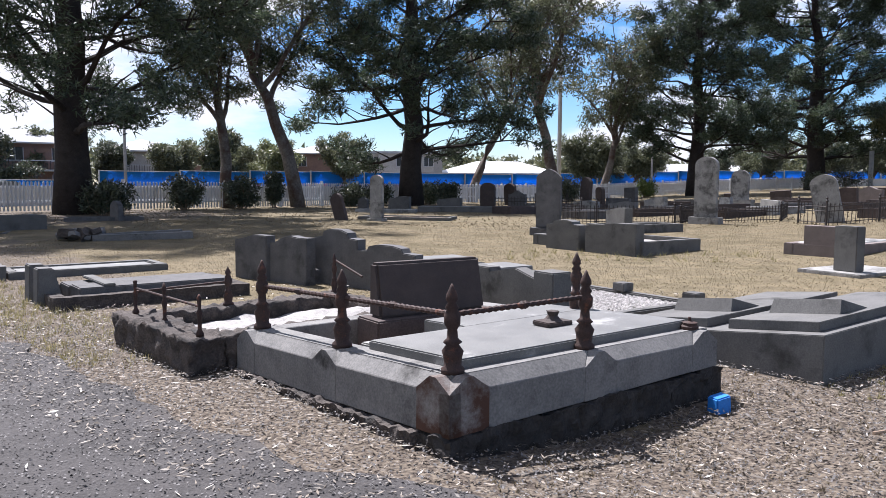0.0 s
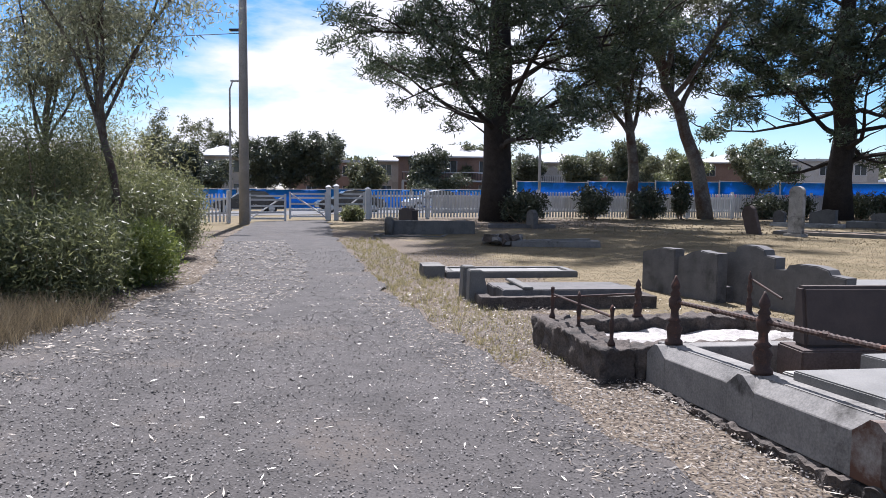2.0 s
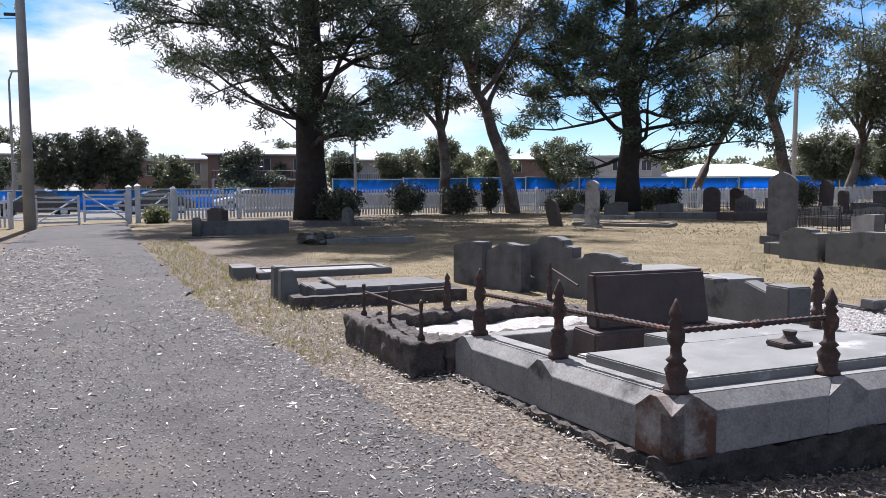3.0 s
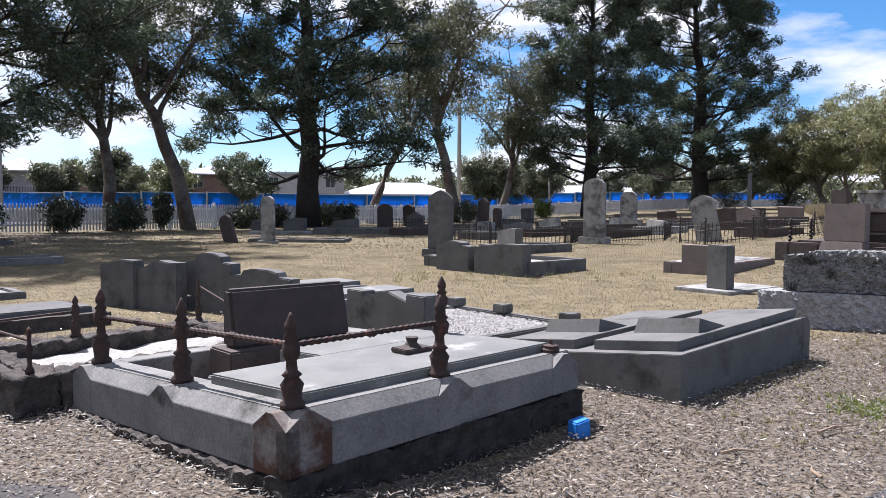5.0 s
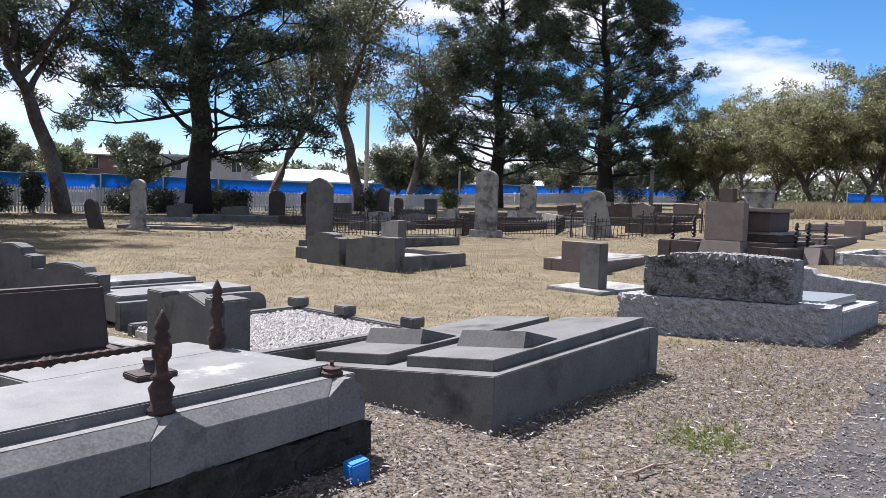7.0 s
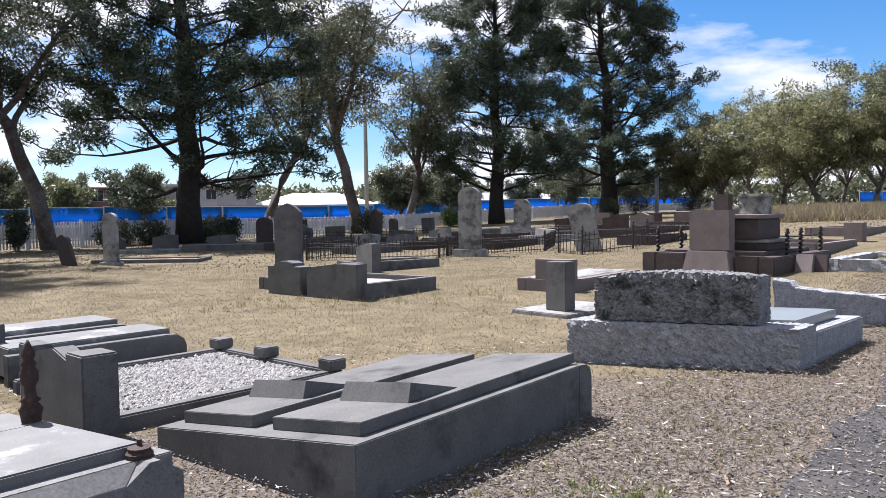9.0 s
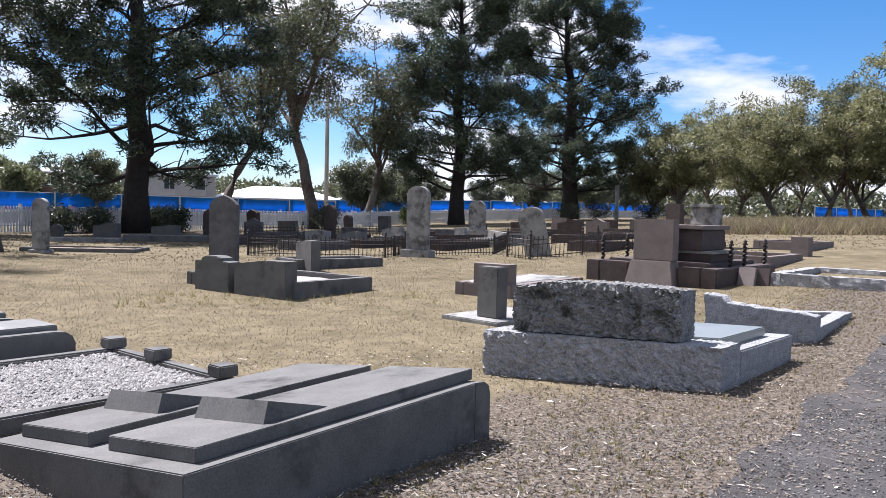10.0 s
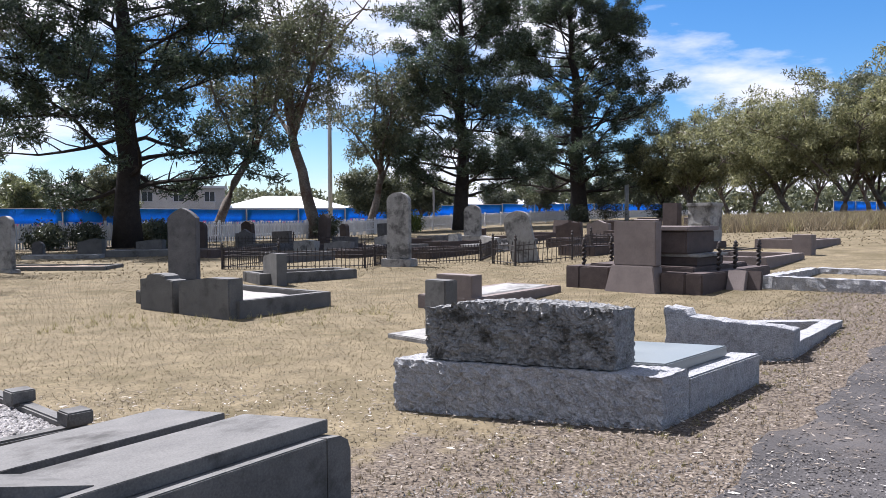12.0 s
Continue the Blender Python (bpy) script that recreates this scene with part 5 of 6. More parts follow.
def gravel_grave():
    x, y = 0.45, 6.07
    th = thing("gravel_grave", x, y, U, "white gravel grave with a low cement kerb and stub posts", "grave")
    L, W, H_ = 2.26, 1.95, 1.22
    for a, b, c, d in ((0.20, L, 0, 0.11), (0.20, L, W - 0.11, W), (L - 0.11, L, 0.115, W - 0.115)):
        part("kerb_stone", box(a, b, c, d, -0.1, 0.12, 0.014), "cement", th)
    part("headwall", outline([(0, -0.1), (H_, -0.1), (H_, 0.54), (H_ * 0.78, 0.54), (H_ * 0.77, 0.50), (H_ * 0.45, 0.57), (H_ * 0.22, 0.50), (H_ * 0.2, 0.56), (0, 0.56)], 0.16, 0.01), "cement", th, "cement head wall with a gabled middle and square ends", pose(0.1, 0, 0))
    part("end_pillar", box(-0.01, 0.24, -0.02, 0.25, -0.1, 0.575, 0.012), "cement", th)
    for px_, py_ in ((L - 0.07, 0.07), (L - 0.07, W * 0.55), (L - 0.07, W - 0.07)):
        part("stub_post", box(px_ - 0.09, px_ + 0.09, py_ - 0.09, py_ + 0.09, 0.121, 0.22, 0.01), "cement", th)
    rng = np.random.default_rng(5)
    bm = box(0.22, L - 0.12, 0.12, W - 0.12, -0.05, 0.07, 0)
    part("gravel_bed", bm, "gravel", th)
    vs, fs = [], []
    for i in range(7500):
        q = Vector((rng.uniform(0.24, L - 0.14), rng.uniform(0.13, W - 0.13), 0.07 + rng.uniform(0, 0.02)))
        r = rng.uniform(0.010, 0.022)
        o = len(vs)
        ang = rng.uniform(0, 6.28)
        for k in range(4):
            vs.append((q.x + r * math.cos(ang + k * 1.57) * 1.2, q.y + r * math.sin(ang + k * 1.57), q.z + 0.003 * (k % 2)))
        vs.append((q.x + 0.003, q.y, q.z + r * 0.8))
        fs += [(o, o + 1, o + 4), (o + 1, o + 2, o + 4), (o + 2, o + 3, o + 4), (o + 3, o, o + 4)]
    tagged(raw("gravel", vs, fs, "gravel", th), kind="stuff")


gravel_grave()


def slab_tomb():
    """The low cement tomb, sunk on one side, with two raised ledgers and a wedge on each."""
    c, du, dv = Vector((2.195, 4.455, 0)), Vector((math.cos(radians(39.7)), math.sin(radians(39.7)), 0)), Vector((math.cos(radians(133)), math.sin(radians(133)), 0))
    L, W = 2.26, 1.78
    th = thing("slab_tomb", 0, 0, 0, "low grey cement double tomb with two raised ledger slabs", "grave", z=0)

    def top(a, b):
        return 0.365 + 0.058 * a / L - 0.20 * b / W

    def P(a, b, lift):
        q = c + du * a + dv * b
        return Vector((q.x, q.y, top(a, b) + lift))

    def block(name, a0, a1, b0, b1, lo, hi, bev, parent=th, hi2=None):
        q = [(a0, b0), (a1, b0), (a1, b1), (a0, b1)]
        low = [P(a, b, lo) if lo > -0.3 else Vector((*P(a, b, 0).xy, -0.12)) for a, b in q]
        hi_ = [P(a, b, hi if hi2 is None or a == a0 else hi2) for a, b in q]
        return part(name, hexa(low + hi_, bev), "cement", parent)

    block("body", 0, L - 0.16, 0, W, -1, 0.0, 0.006)
    # rounded head end
    pr = [(0, -0.5), (0.16, -0.5), (0.16, -0.10), (0.14, -0.04), (0.09, -0.008), (0.0, 0.0)]
    bm = bmesh.new()
    rings = []
    for b in (0, W):
        rings.append([bm.verts.new(P(L - 0.16 + a + 0.002, b, z)) for a, z in pr])
    for i in range(len(pr)):
        j = (i + 1) % len(pr)
        bm.faces.new((rings[0][i], rings[0][j], rings[1][j], rings[1][i]))
    bm.faces.new(rings[0][::-1])
    bm.faces.new(rings[1])
    bmesh.ops.recalc_face_normals(bm, faces=bm.faces)
    part("head_end", bm, "cement", th)
    for b0, b1 in ((0.10, 0.80), (0.98, 1.68)):
        led = block("ledger", 0.13, L - 0.06, b0, b1, 0.001, 0.075, 0.004)
        w0, w1 = b0 + 0.07, b1 - 0.08
        foot = [P(0.56, w0, 0.076), P(0.98, w0, 0.076), P(0.98, w1, 0.076), P(0.56, w1, 0.076)]
        ridge = [P(0.60, w0 + 0.015, 0.185), P(0.98, w0, 0.079), P(0.98, w1, 0.079), P(0.60, w1 - 0.015, 0.185)]
        part("wedge", hexa(foot + ridge, 0.0), "cement", led)


slab_tomb()


def skewed(bm, origin, du, dv):
    """Carry a block drawn square onto a plan whose sides run at du and dv degrees."""
    a = Vector((math.cos(radians(du)), math.sin(radians(du)), 0))
    b = Vector((math.cos(radians(dv)), math.sin(radians(dv)), 0))
    for v in bm.verts:
        v.co = Vector((origin[0], origin[1], v.co.z)) + a * v.co.x + b * v.co.y
    return bm


def hew(bm, amount, size, seed, front):
    """Chisel a rock face: sharp ridges on the side at low x, little on the others."""
    for v in bm.verts:
        p = v.co / size + Vector((seed, seed * 2, 0))
        d = 0.6 * noise.noise(p) + 0.6 * abs(noise.noise(p * 2.1)) + 0.5 * noise.noise(p * 4.1) + 0.3 * noise.noise(p * 8.3)
        k = 1.0 if v.co.x < front else 0.22
        v.co.x -= amount * d * k
        v.co.z += amount * 0.35 * noise.noise(p * 2.7) * (1 if v.co.z > 0.05 else 0)
        v.co.y += amount * 0.25 * noise.noise(p * 3.3 + Vector((9, 0, 0)))
    return bm


def granite_tomb():
    """The rock-faced granite headstone on its wide base, with a ledger behind it."""
    z0 = gz(6.2, 6.7)
    th = thing("granite_headstone", 6.15, 6.75, 0, "rock-faced grey granite headstone on a wide hewn base", "headstone", z=z0)
    o, du, dv = (0, 0), 36, 148.5
    bm = hew(slabs(8, 96, 20, 0, 0.40, 0, 2.06, -0.06, 0.38), 0.040, 0.07, 4.0, 0.06)
    part("base_block", skewed(bm, o, du, dv), "granite", th)
    bm = slabs(7, 84, 30, 0.06, 0.34, 0.36, 1.82, 0.382, 0.825)
    for v in bm.verts:
        if v.co.z > 0.81:
            v.co.z += 0.035 * math.sin((v.co.y - 0.33) / 1.45 * math.pi) - 0.03 * (v.co.y > 1.6)
    hew(bm, 0.058, 0.085, 9.0, 0.10)
    for v in bm.verts:
        v.co.z = max(v.co.z, 0.39)
    part("stone", skewed(bm, o, du, dv), "lichened", th, "dark lichen-stained rock face")
    for nm, a, b, c, d, z1 in (("side_kerb", 0.415, 1.75, 0.0, 0.24, 0.31), ("side_kerb", 0.415, 1.75, 1.78, 2.02, 0.31), ("foot_kerb", 1.51, 1.75, 0.245, 1.775, 0.31)):
        part(nm, skewed(box(a, b, c, d, -0.1, z1, 0.012), o, du, dv), "granite", th)
    part("ledger", skewed(box(0.415, 1.50, 0.17, 1.85, 0.312, 0.40, 0.01), o, du, dv), "ledger", th, "pale green-grey polished ledger slab")


M["ledger"] = material("polished_green_grey_stone", (0.155, 0.17, 0.17), (0.205, 0.22, 0.217), 3, 120, 0.35, 0.05, 0.002, spec=0.5)
granite_tomb()


def broken_plot():
    """Rough stone grave behind the granite one: a tall sloping head stone and low kerbs."""
    z0 = gz(7.9, 8.9) - 0.04
    th = thing("rough_grave", 8.40, 8.50, 0, "rough grey stone grave with a sloping broken head kerb", "grave", z=z0)
    o, du, dv = (0, 0), 41, 169.5
    bm = slabs(7, 48, 18, 0, 0.24, 0, 1.26, -0.1, 1.0)
    for v in bm.verts:
        k = v.co.y / 1.26
        hh = 0.36 + 0.17 * k + (0.06 if k > 0.84 else 0)
        v.co.z = -0.1 + (v.co.z + 0.1) / 1.1 * (hh + 0.1)
    roughen(bm, 0, 0.020, 0.15, 5.0)
    part("head_kerb", skewed(bm, o, du, dv), "granite", th, "", None, True)
    for a, b, c, d in ((0.25, 2.25, 0, 0.22), (0.25, 2.25, 1.04, 1.26), (2.03, 2.25, 0.225, 1.035)):
        bm = roughen(slabs(max(3, int((b - a) / 0.09)), max(3, int((d - c) / 0.09)), 4, a, b, c, d, -0.1, 0.22), 0, 0.012, 0.2, a)
        part("kerb_stone", skewed(bm, o, du, dv), "granite", th)
    part("infill", skewed(box(0.25, 2.02, 0.225, 1.035, -0.05, 0.06, 0), o, du, dv), "earth", th)


broken_plot()

# ---- graves set further back ----
# pair of low headstones with a kerbed plot
th = plot(2.72, 13.45, 41, 1.85, 2.95, 0.27, 0.16, "cement", "gravel", "wide grey kerbed family plot with pale chippings", 0.18)
for x, y, w, h, kind, lab in ((1.40, 14.72, 0.85, 0.60, "shoulder", "dark grey headstone with curled shoulders"), (2.23, 13.90, 1.18, 0.60, "slant", "broad grey headstone with a stepped top")):
    headstone(x + 0.02, y + 0.0, 46, w, h, 0.28, kind, "cement", lab)
headstone(1.28, 17.8, 72, 0.60, 1.62, 0.20, "gothic", "greystone", "tall dark-stained stone with a pointed top", base=(0.85, 0.18, 0.42))
plot(2.75, 18.0, 25, 2.3, 1.0, 0.24, 0.16, "cement", "earth", "grey kerbed grave with weeds along its edge", 0.1)
headstone(3.05, 18.2, 20, 0.95, 0.66, 0.22, "slant", "cement", "squat grey headstone with one low shoulder")
# white stone with its kerbed plot, a leaning one beside it
headstone(-3.68, 22.4, 60, 0.46, 1.42, 0.14, "round", "marble", "tall slim white marble headstone with a round top", base=(0.6, 0.08, 0.3))
plot(-4.4, 23.0, -8, 3.0, 1.3, 0.10, 0.12, "cement", "earth", "low kerbed grave around a white headstone", 0.06)
headstone(-4.85, 22.7, 50, 0.55, 0.86, 0.12, "round", "brownstone", "leaning broken brown headstone", lean=(-17, -4))
th = plot(-3.1, 29.4, 0, 4.2, 1.6, 0.22, 0.2, "cement", "slate", "broad low grey kerbed grave with slab", 0.2)
headstone(-4.1, 31.6, 70, 1.0, 0.6, 0.25, "wave", "cement", "low grey headstone with a wavy top")
headstone(-1.9, 31.0, 70, 1.05, 0.55, 0.3, "slant", "cement", "low grey block headstone")
plot(-5.5, 28.6, 0, 2.4, 1.0, 0.12, 0.12, "marble", "marble", "flat grave of pale marble slabs", 0.1)
headstone(-5.4, 30.0, 60, 0.5, 0.55, 0.14, "round", "greystone", "small round-topped grey headstone")
headstone(-0.3, 31.6, 70, 0.65, 1.2, 0.2, "round", "darkstone", "dark headstone overgrown with ivy")
headstone(1.1, 35.6, 60, 0.9, 0.85, 0.2, "gable", "greystone", "blue-grey headstone in shade")
# along the gate side of the lawn
headstone(-14.0, 17.9, 60, 1.05, 0.72, 0.2, "shoulder", "darkstone", "dark polished headstone set in a grey surround", base=(1.6, 0.28, 0.4))
th = thing("grave_wall", -13.7, 16.4, 36, "low grey cement grave wall with a round end post", "grave")
part("wall", box(0, 2.6, 0, 0.18, -0.1, 0.42, 0.02), "cement", th)
part("wall", box(0, 0.18, 0.185, 1.4, -0.1, 0.38, 0.02), "cement", th)
part("post", lathe([(0.13, -0.1), (0.13, 0.46), (0.1, 0.52), (0.02, 0.54)], 12), "cement", th, "", pose(0.1, -0.16, 0), True)
headstone(-12.2, 18.2, 50, 0.42, 0.36, 0.3, "flat", "greystone", "small square stone block")
headstone(-11.4, 21.2, 50, 0.6, 0.6, 0.16, "round", "greystone", "small grey headstone under the pine")
plot(-12.6, 20.4, 30, 2.2, 0.9, 0.12, 0.12, "greystone", "earth", "low stone kerb in the pine's shade", 0.05)
plot(-13.6, 15.7, 25, 2.0, 1.2, 0.05, 0.12, "cement", "earth", "nearly buried kerbed grave in dry earth", 0.03)


def rubble_grave():
    th = thing("collapsed_grave", -9.3, 14.9, 24, "collapsed grave with broken pale kerbs and rubble", "grave")
    rng = np.random.default_rng(3)
    for a, b, c, d, tilt in ((0.5, 2.6, 0, 0.16, 3), (0.4, 2.5, 0.85, 1.0, -4), (0.5, 2.4, 0.4, 0.52, 5), (2.4, 2.58, 0.17, 0.84, 2)):
        part("kerb_stone", roughen(slabs(max(3, int((b - a) / 0.12)), max(2, int((d - c) / 0.1)), 2, a, b, c, d, -0.04, 0.13), 0, 0.012, 0.2, a), "concrete", th, "", pose(0, 0, 0, 0, -tilt * 0.4, tilt * 0.5))
    for i in range(16):
        s = rng.uniform(0.07, 0.17)
        bm = roughen(slabs(3, 3, 3, -s, s, -s * 0.8, s * 0.8, -s * 0.5, s * 0.5), 0, s * 0.25, s, i)
        part("rubble_stone", bm, "concrete" if i % 3 else "bluestone", th, "", pose(rng.uniform(-0.25, 0.6), rng.uniform(0, 1.0), rng.uniform(0.04, 0.2), rng.uniform(-30, 30), rng.uniform(-30, 30), rng.uniform(0, 180)))


rubble_grave()


def twin_slabs():
    """Double grave near the path: two upright head blocks and long stone ledgers on a kerb."""
    th = thing("ledger_grave", -4.72, 6.75, 42, "double grave with two upright blocks and long stone ledgers", "grave")
    kerb(th, 2.2, 1.3, 0.15, 0.14, "bluestone", rough=0.01)
    part("ledger", box(0.3, 2.05, 0.16, 0.60, 0.05, 0.22, 0.012), "greystone", th)
    part("ledger", box(0.3, 2.05, 0.70, 1.15, 0.04, 0.19, 0.012), "greystone", th)
    part("cross_stone", box(0.55, 0.68, 0.16, 1.15, 0.2205, 0.25, 0.008), "cement", th)
    part("infill", box(0.145, 2.2, 0.145, 0.158, -0.05, 0.1, 0), "earth", th)
    part("head_block", hexa([(-0.08, 0.42, -0.1), (0.24, 0.42, -0.1), (0.24, 0.66, -0.1), (-0.08, 0.66, -0.1), (-0.06, 0.43, 0.43), (0.10, 0.43, 0.43), (0.10, 0.66, 0.43), (-0.06, 0.66, 0.43)], 0.012), "cement", th)
    part("head_block", hexa([(-0.08, 0.90, -0.1), (0.22, 0.90, -0.1), (0.22, 1.18, -0.1), (-0.08, 1.18, -0.1), (-0.06, 0.90, 0.43), (0.1, 0.90, 0.43), (0.1, 1.17, 0.43), (-0.06, 1.17, 0.43)], 0.012), "cement", th)
    th2 = thing("ledger_grave", -7.0, 9.0, 42, "grey stone grave with a short head block and long kerbs", "grave")
    part("head_block", roughen(slabs(4, 6, 4, -0.12, 0.22, 0, 0.6, -0.08, 0.2), 0, 0.012, 0.2, 2), "cement", th2)
    kerb(th2, 2.2, 0.85, 0.11, 0.13, "cement", x0=0.25)
    part("ledger", box(0.4, 2.3, 0.15, 0.7, 0.02, 0.09, 0.01), "slate", th2)


twin_slabs()

# ---- right-hand part of the lawn ----
th = thing("headstone", 5.34, 11.0, 34, "plain grey standing stone on a pale flat base", "headstone", "headstones")
part("base_slab", box(-0.35, 1.1, -0.40, 0.62, -0.05, 0.05, 0.012), "marble", th)
part("stone", box(-0.11, 0.11, -0.18, 0.18, 0.051, 0.74, 0.012), "cement", th)
th = plot(6.25, 13.12, 42, 2.7, 1.15, 0.22, 0.18, "pinkstone", "marble", "pinkish stone kerbed grave with a pale cover", 0.23)
headstone(6.08, 13.54, 42, 0.70, 0.56, 0.28, "flat", "pinkstone", "squat pinkish-grey block headstone")


def barley_post(parent, x, y, z, h=0.52):
    n = 26
    bm = tube([(0.022 * math.cos(i * 1.1), 0.022 * math.sin(i * 1.1), h * 0.78 * i / n) for i in range(n + 1)], 0.030, 7)
    lathe([(0.04, h * 0.78), (0.05, h * 0.83), (0.025, h * 0.87), (0.04, h * 0.92), (0.01, h)], 9, bm)
    part("post", bm, "blackiron", parent, "twisted black iron post", pose(x, y, z), True)


def stepped_monument():
    """Pale pedestal stone in front of a dark stepped monument, with a kerb and twisted posts."""
    th = thing("monument", 9.55, 14.35, 36, "dark stepped monument with twisted iron posts and a pale upright", "monument")
    W = 2.7
    for a, b, c, d, h, mt in ((-0.1, 2.9, -1.15, -0.85, 0.36, "brownstone"), (-0.1, 2.9, W - 1.45, W - 1.15, 0.40, "brownstone"), (-0.1, 0.2, -0.845, -0.40, 0.36, "brownstone"), (-0.1, 0.2, 0.62, W - 1.455, 0.40, "brownstone"), (2.6, 2.9, -0.845, W - 1.455, 0.36, "brownstone")):
        part("kerb_stone", box(a, b, c, d, -0.2, h, 0.02), mt, th)
    part("platform", box(0.25, 2.55, -0.84, 1.24, -0.1, 0.44, 0.02), "brownstone", th)
    part("step", box(0.55, 1.65, -0.75, 0.55, 0.441, 0.60, 0.015), "brownstone", th)
    part("cap_slab", box(0.50, 1.72, -0.82, 0.62, 0.60, 0.655, 0.012), "marble", th)
    part("shaft", box(0.42, 1.55, -0.62, 0.48, 0.656, 1.06, 0.02), "brownstone", th)
    part("slab", box(0.36, 1.62, -0.68, 0.54, 1.061, 1.14, 0.015), "pinkstone", th)
    part("front_plinth", hexa([(-0.28, -0.42, -0.1), (0.12, -0.42, -0.1), (0.12, 0.62, -0.1), (-0.28, 0.62, -0.1), (-0.22, -0.32, 0.46), (0.1, -0.32, 0.46), (0.1, 0.50, 0.46), (-0.22, 0.50, 0.46)], 0.015), "pinkstone", th)
    part("upright_stone", box(-0.20, 0.02, -0.36, 0.46, 0.461, 1.24, 0.015), "pinkstone", th, "plain pale pinkish upright stone")
    for q in ((0.3, W - 1.3), (1.3, W - 1.3), (0.9, -1.0), (1.6, -1.0), (2.7, -1.0)):
        barley_post(th, q[0], q[1], 0.36 if q[1] < 0 else 0.40)
    rope_rail(th, (0.9, -1.0, 0.70), (2.7, -1.0, 0.70), 0.014, "blackiron", False)
    rope_rail(th, (0.3, W - 1.3, 0.74), (1.3, W - 1.3, 0.74), 0.014, "blackiron", False)


stepped_monument()
th = thing("broken_slab", 11.0, 13.75, 36, "broken stone slabs leaning on a grave kerb", "stone slab")
part("slab", box(-0.05, 0.05, -0.16, 0.16, -0.05, 0.34, 0.01), "pinkstone", th, "", pose(0, 0, 0, 0, 16, 0))
part("slab", box(-0.05, 0.05, -0.16, 0.16, -0.05, 0.33, 0.01), "brownstone", th, "", pose(0.12, -0.22, 0, 0, 12, 6))
plot(12.75, 11.95, 38, 2.9, 2.2, 0.2, 0.22, "granite", "earth", "rough pale stone kerbed grave on the lawn", 0.05, rough=0.02)
plot(13.2, 16.2, 38, 2.6, 1.9, 0.26, 0.18, "pinkstone", "earth", "pinkish stone kerbed grave with earth inside", 0.1)
plot(17.0, 19.8, 36, 2.2, 1.6, 0.25, 0.18, "pinkstone", "earth", "pinkish low kerbed grave at the lawn's edge", 0.08)
headstone(15.8, 18.6, 36, 0.45, 0.5, 0.35, "flat", "pinkstone", "small square end stone of a kerb")
th = thing("pillar", 15.2, 22.25, 32, "white-capped rough stone pedestal", "monument")
part("base", box(-0.45, 0.45, -0.45, 0.45, -0.1, 0.2, 0.02), "brownstone", th)
part("shaft", roughen(slabs(8, 8, 10, -0.33, 0.33, -0.35, 0.35, 0.201, 1.2), 0, 0.02, 0.2, 3), "marble", th)
part("cap", box(-0.38, 0.38, -0.4, 0.4, 1.2, 1.32, 0.03), "marble", th)
headstone(14.55, 23.0, 32, 0.5, 1.35, 0.25, "flat", "brownstone", "dark plain stone beside a pale pedestal")
headstone(24.5, 22.4, 20, 1.0, 1.35, 0.3, "flat", "brownstone", "dark cross-shaped monument on a stepped base", base=(1.6, 0.5, 0.8))
headstone(6.12, 21.65, 52, 0.66, 1.95, 0.18, "round", "marble", "tall white marble headstone with black streaks", base=(0.9, 0.2, 0.4))
headstone(9.40, 21.0, 60, 0.70, 1.36, 0.16, "round", "marble", "leaning weathered round-topped headstone", lean=(-12, -4))
headstone(10.45, 32.2, 55, 0.72, 1.60, 0.2, "round", "marble", "pale round-topped headstone on a stepped base", base=(1.1, 0.35, 0.6))
rr = np.random.default_rng(17)
for x, y, w, h, kind, mt in ((5.2, 31.4, 1.1, 0.55, "flat", "greystone"), (6.8, 31.6, 1.2, 0.55, "slant", "marble"), (8.0, 44.0, 0.9, 0.9, "flat", "greystone"), (9.4, 30.6, 0.5, 0.5, "flat", "marble"), (9.9, 27.0, 0.9, 0.45, "flat", "marble"), (3.7, 30.2, 1.3, 0.5, "wave", "marble"), (4.8, 28.0, 1.2, 0.5, "wave", "concrete"), (2.6, 38.5, 1.1, 0.7, "flat", "greystone"), (12.0, 38.0, 0.9, 0.5, "flat", "brownstone"), (13.6, 36.0, 0.9, 0.6, "flat", "brownstone"), (16.3, 38.0, 1.0, 0.72, "flat", "brownstone"), (16.5, 33.6, 1.1, 0.72, "gable", "pinkstone"), (18.2, 36.5, 1.2, 0.6, "flat", "brownstone"), (19.9, 36.0, 1.2, 0.6, "flat", "pinkstone"), (21.4, 38.8, 1.3, 0.62, "flat", "brownstone"), (20.2, 31.6, 1.2, 0.7, "flat", "pinkstone"), (14.2, 31.0, 1.1, 0.75, "wave", "brownstone"), (0.9, 40.5, 0.7, 1.2, "gothic", "darkstone"), (4.5, 37.0, 0.6, 1.5, "gothic", "darkstone"), (5.6, 39.5, 0.5, 1.0, "round", "darkstone")):
    headstone(x, y, 40 + rr.normal() * 8, w, h, 0.25, kind, mt, {"marble": "weathered pale headstone among low graves", "greystone": "weathered grey headstone among low graves", "concrete": "mottled rough stone among low graves", "brownstone": "low brown headstone in a far row", "pinkstone": "low pinkish headstone in a far row", "darkstone": "dark tall headstone under the trees"}[mt], lean=(rr.normal() * 2, rr.normal() * 3))
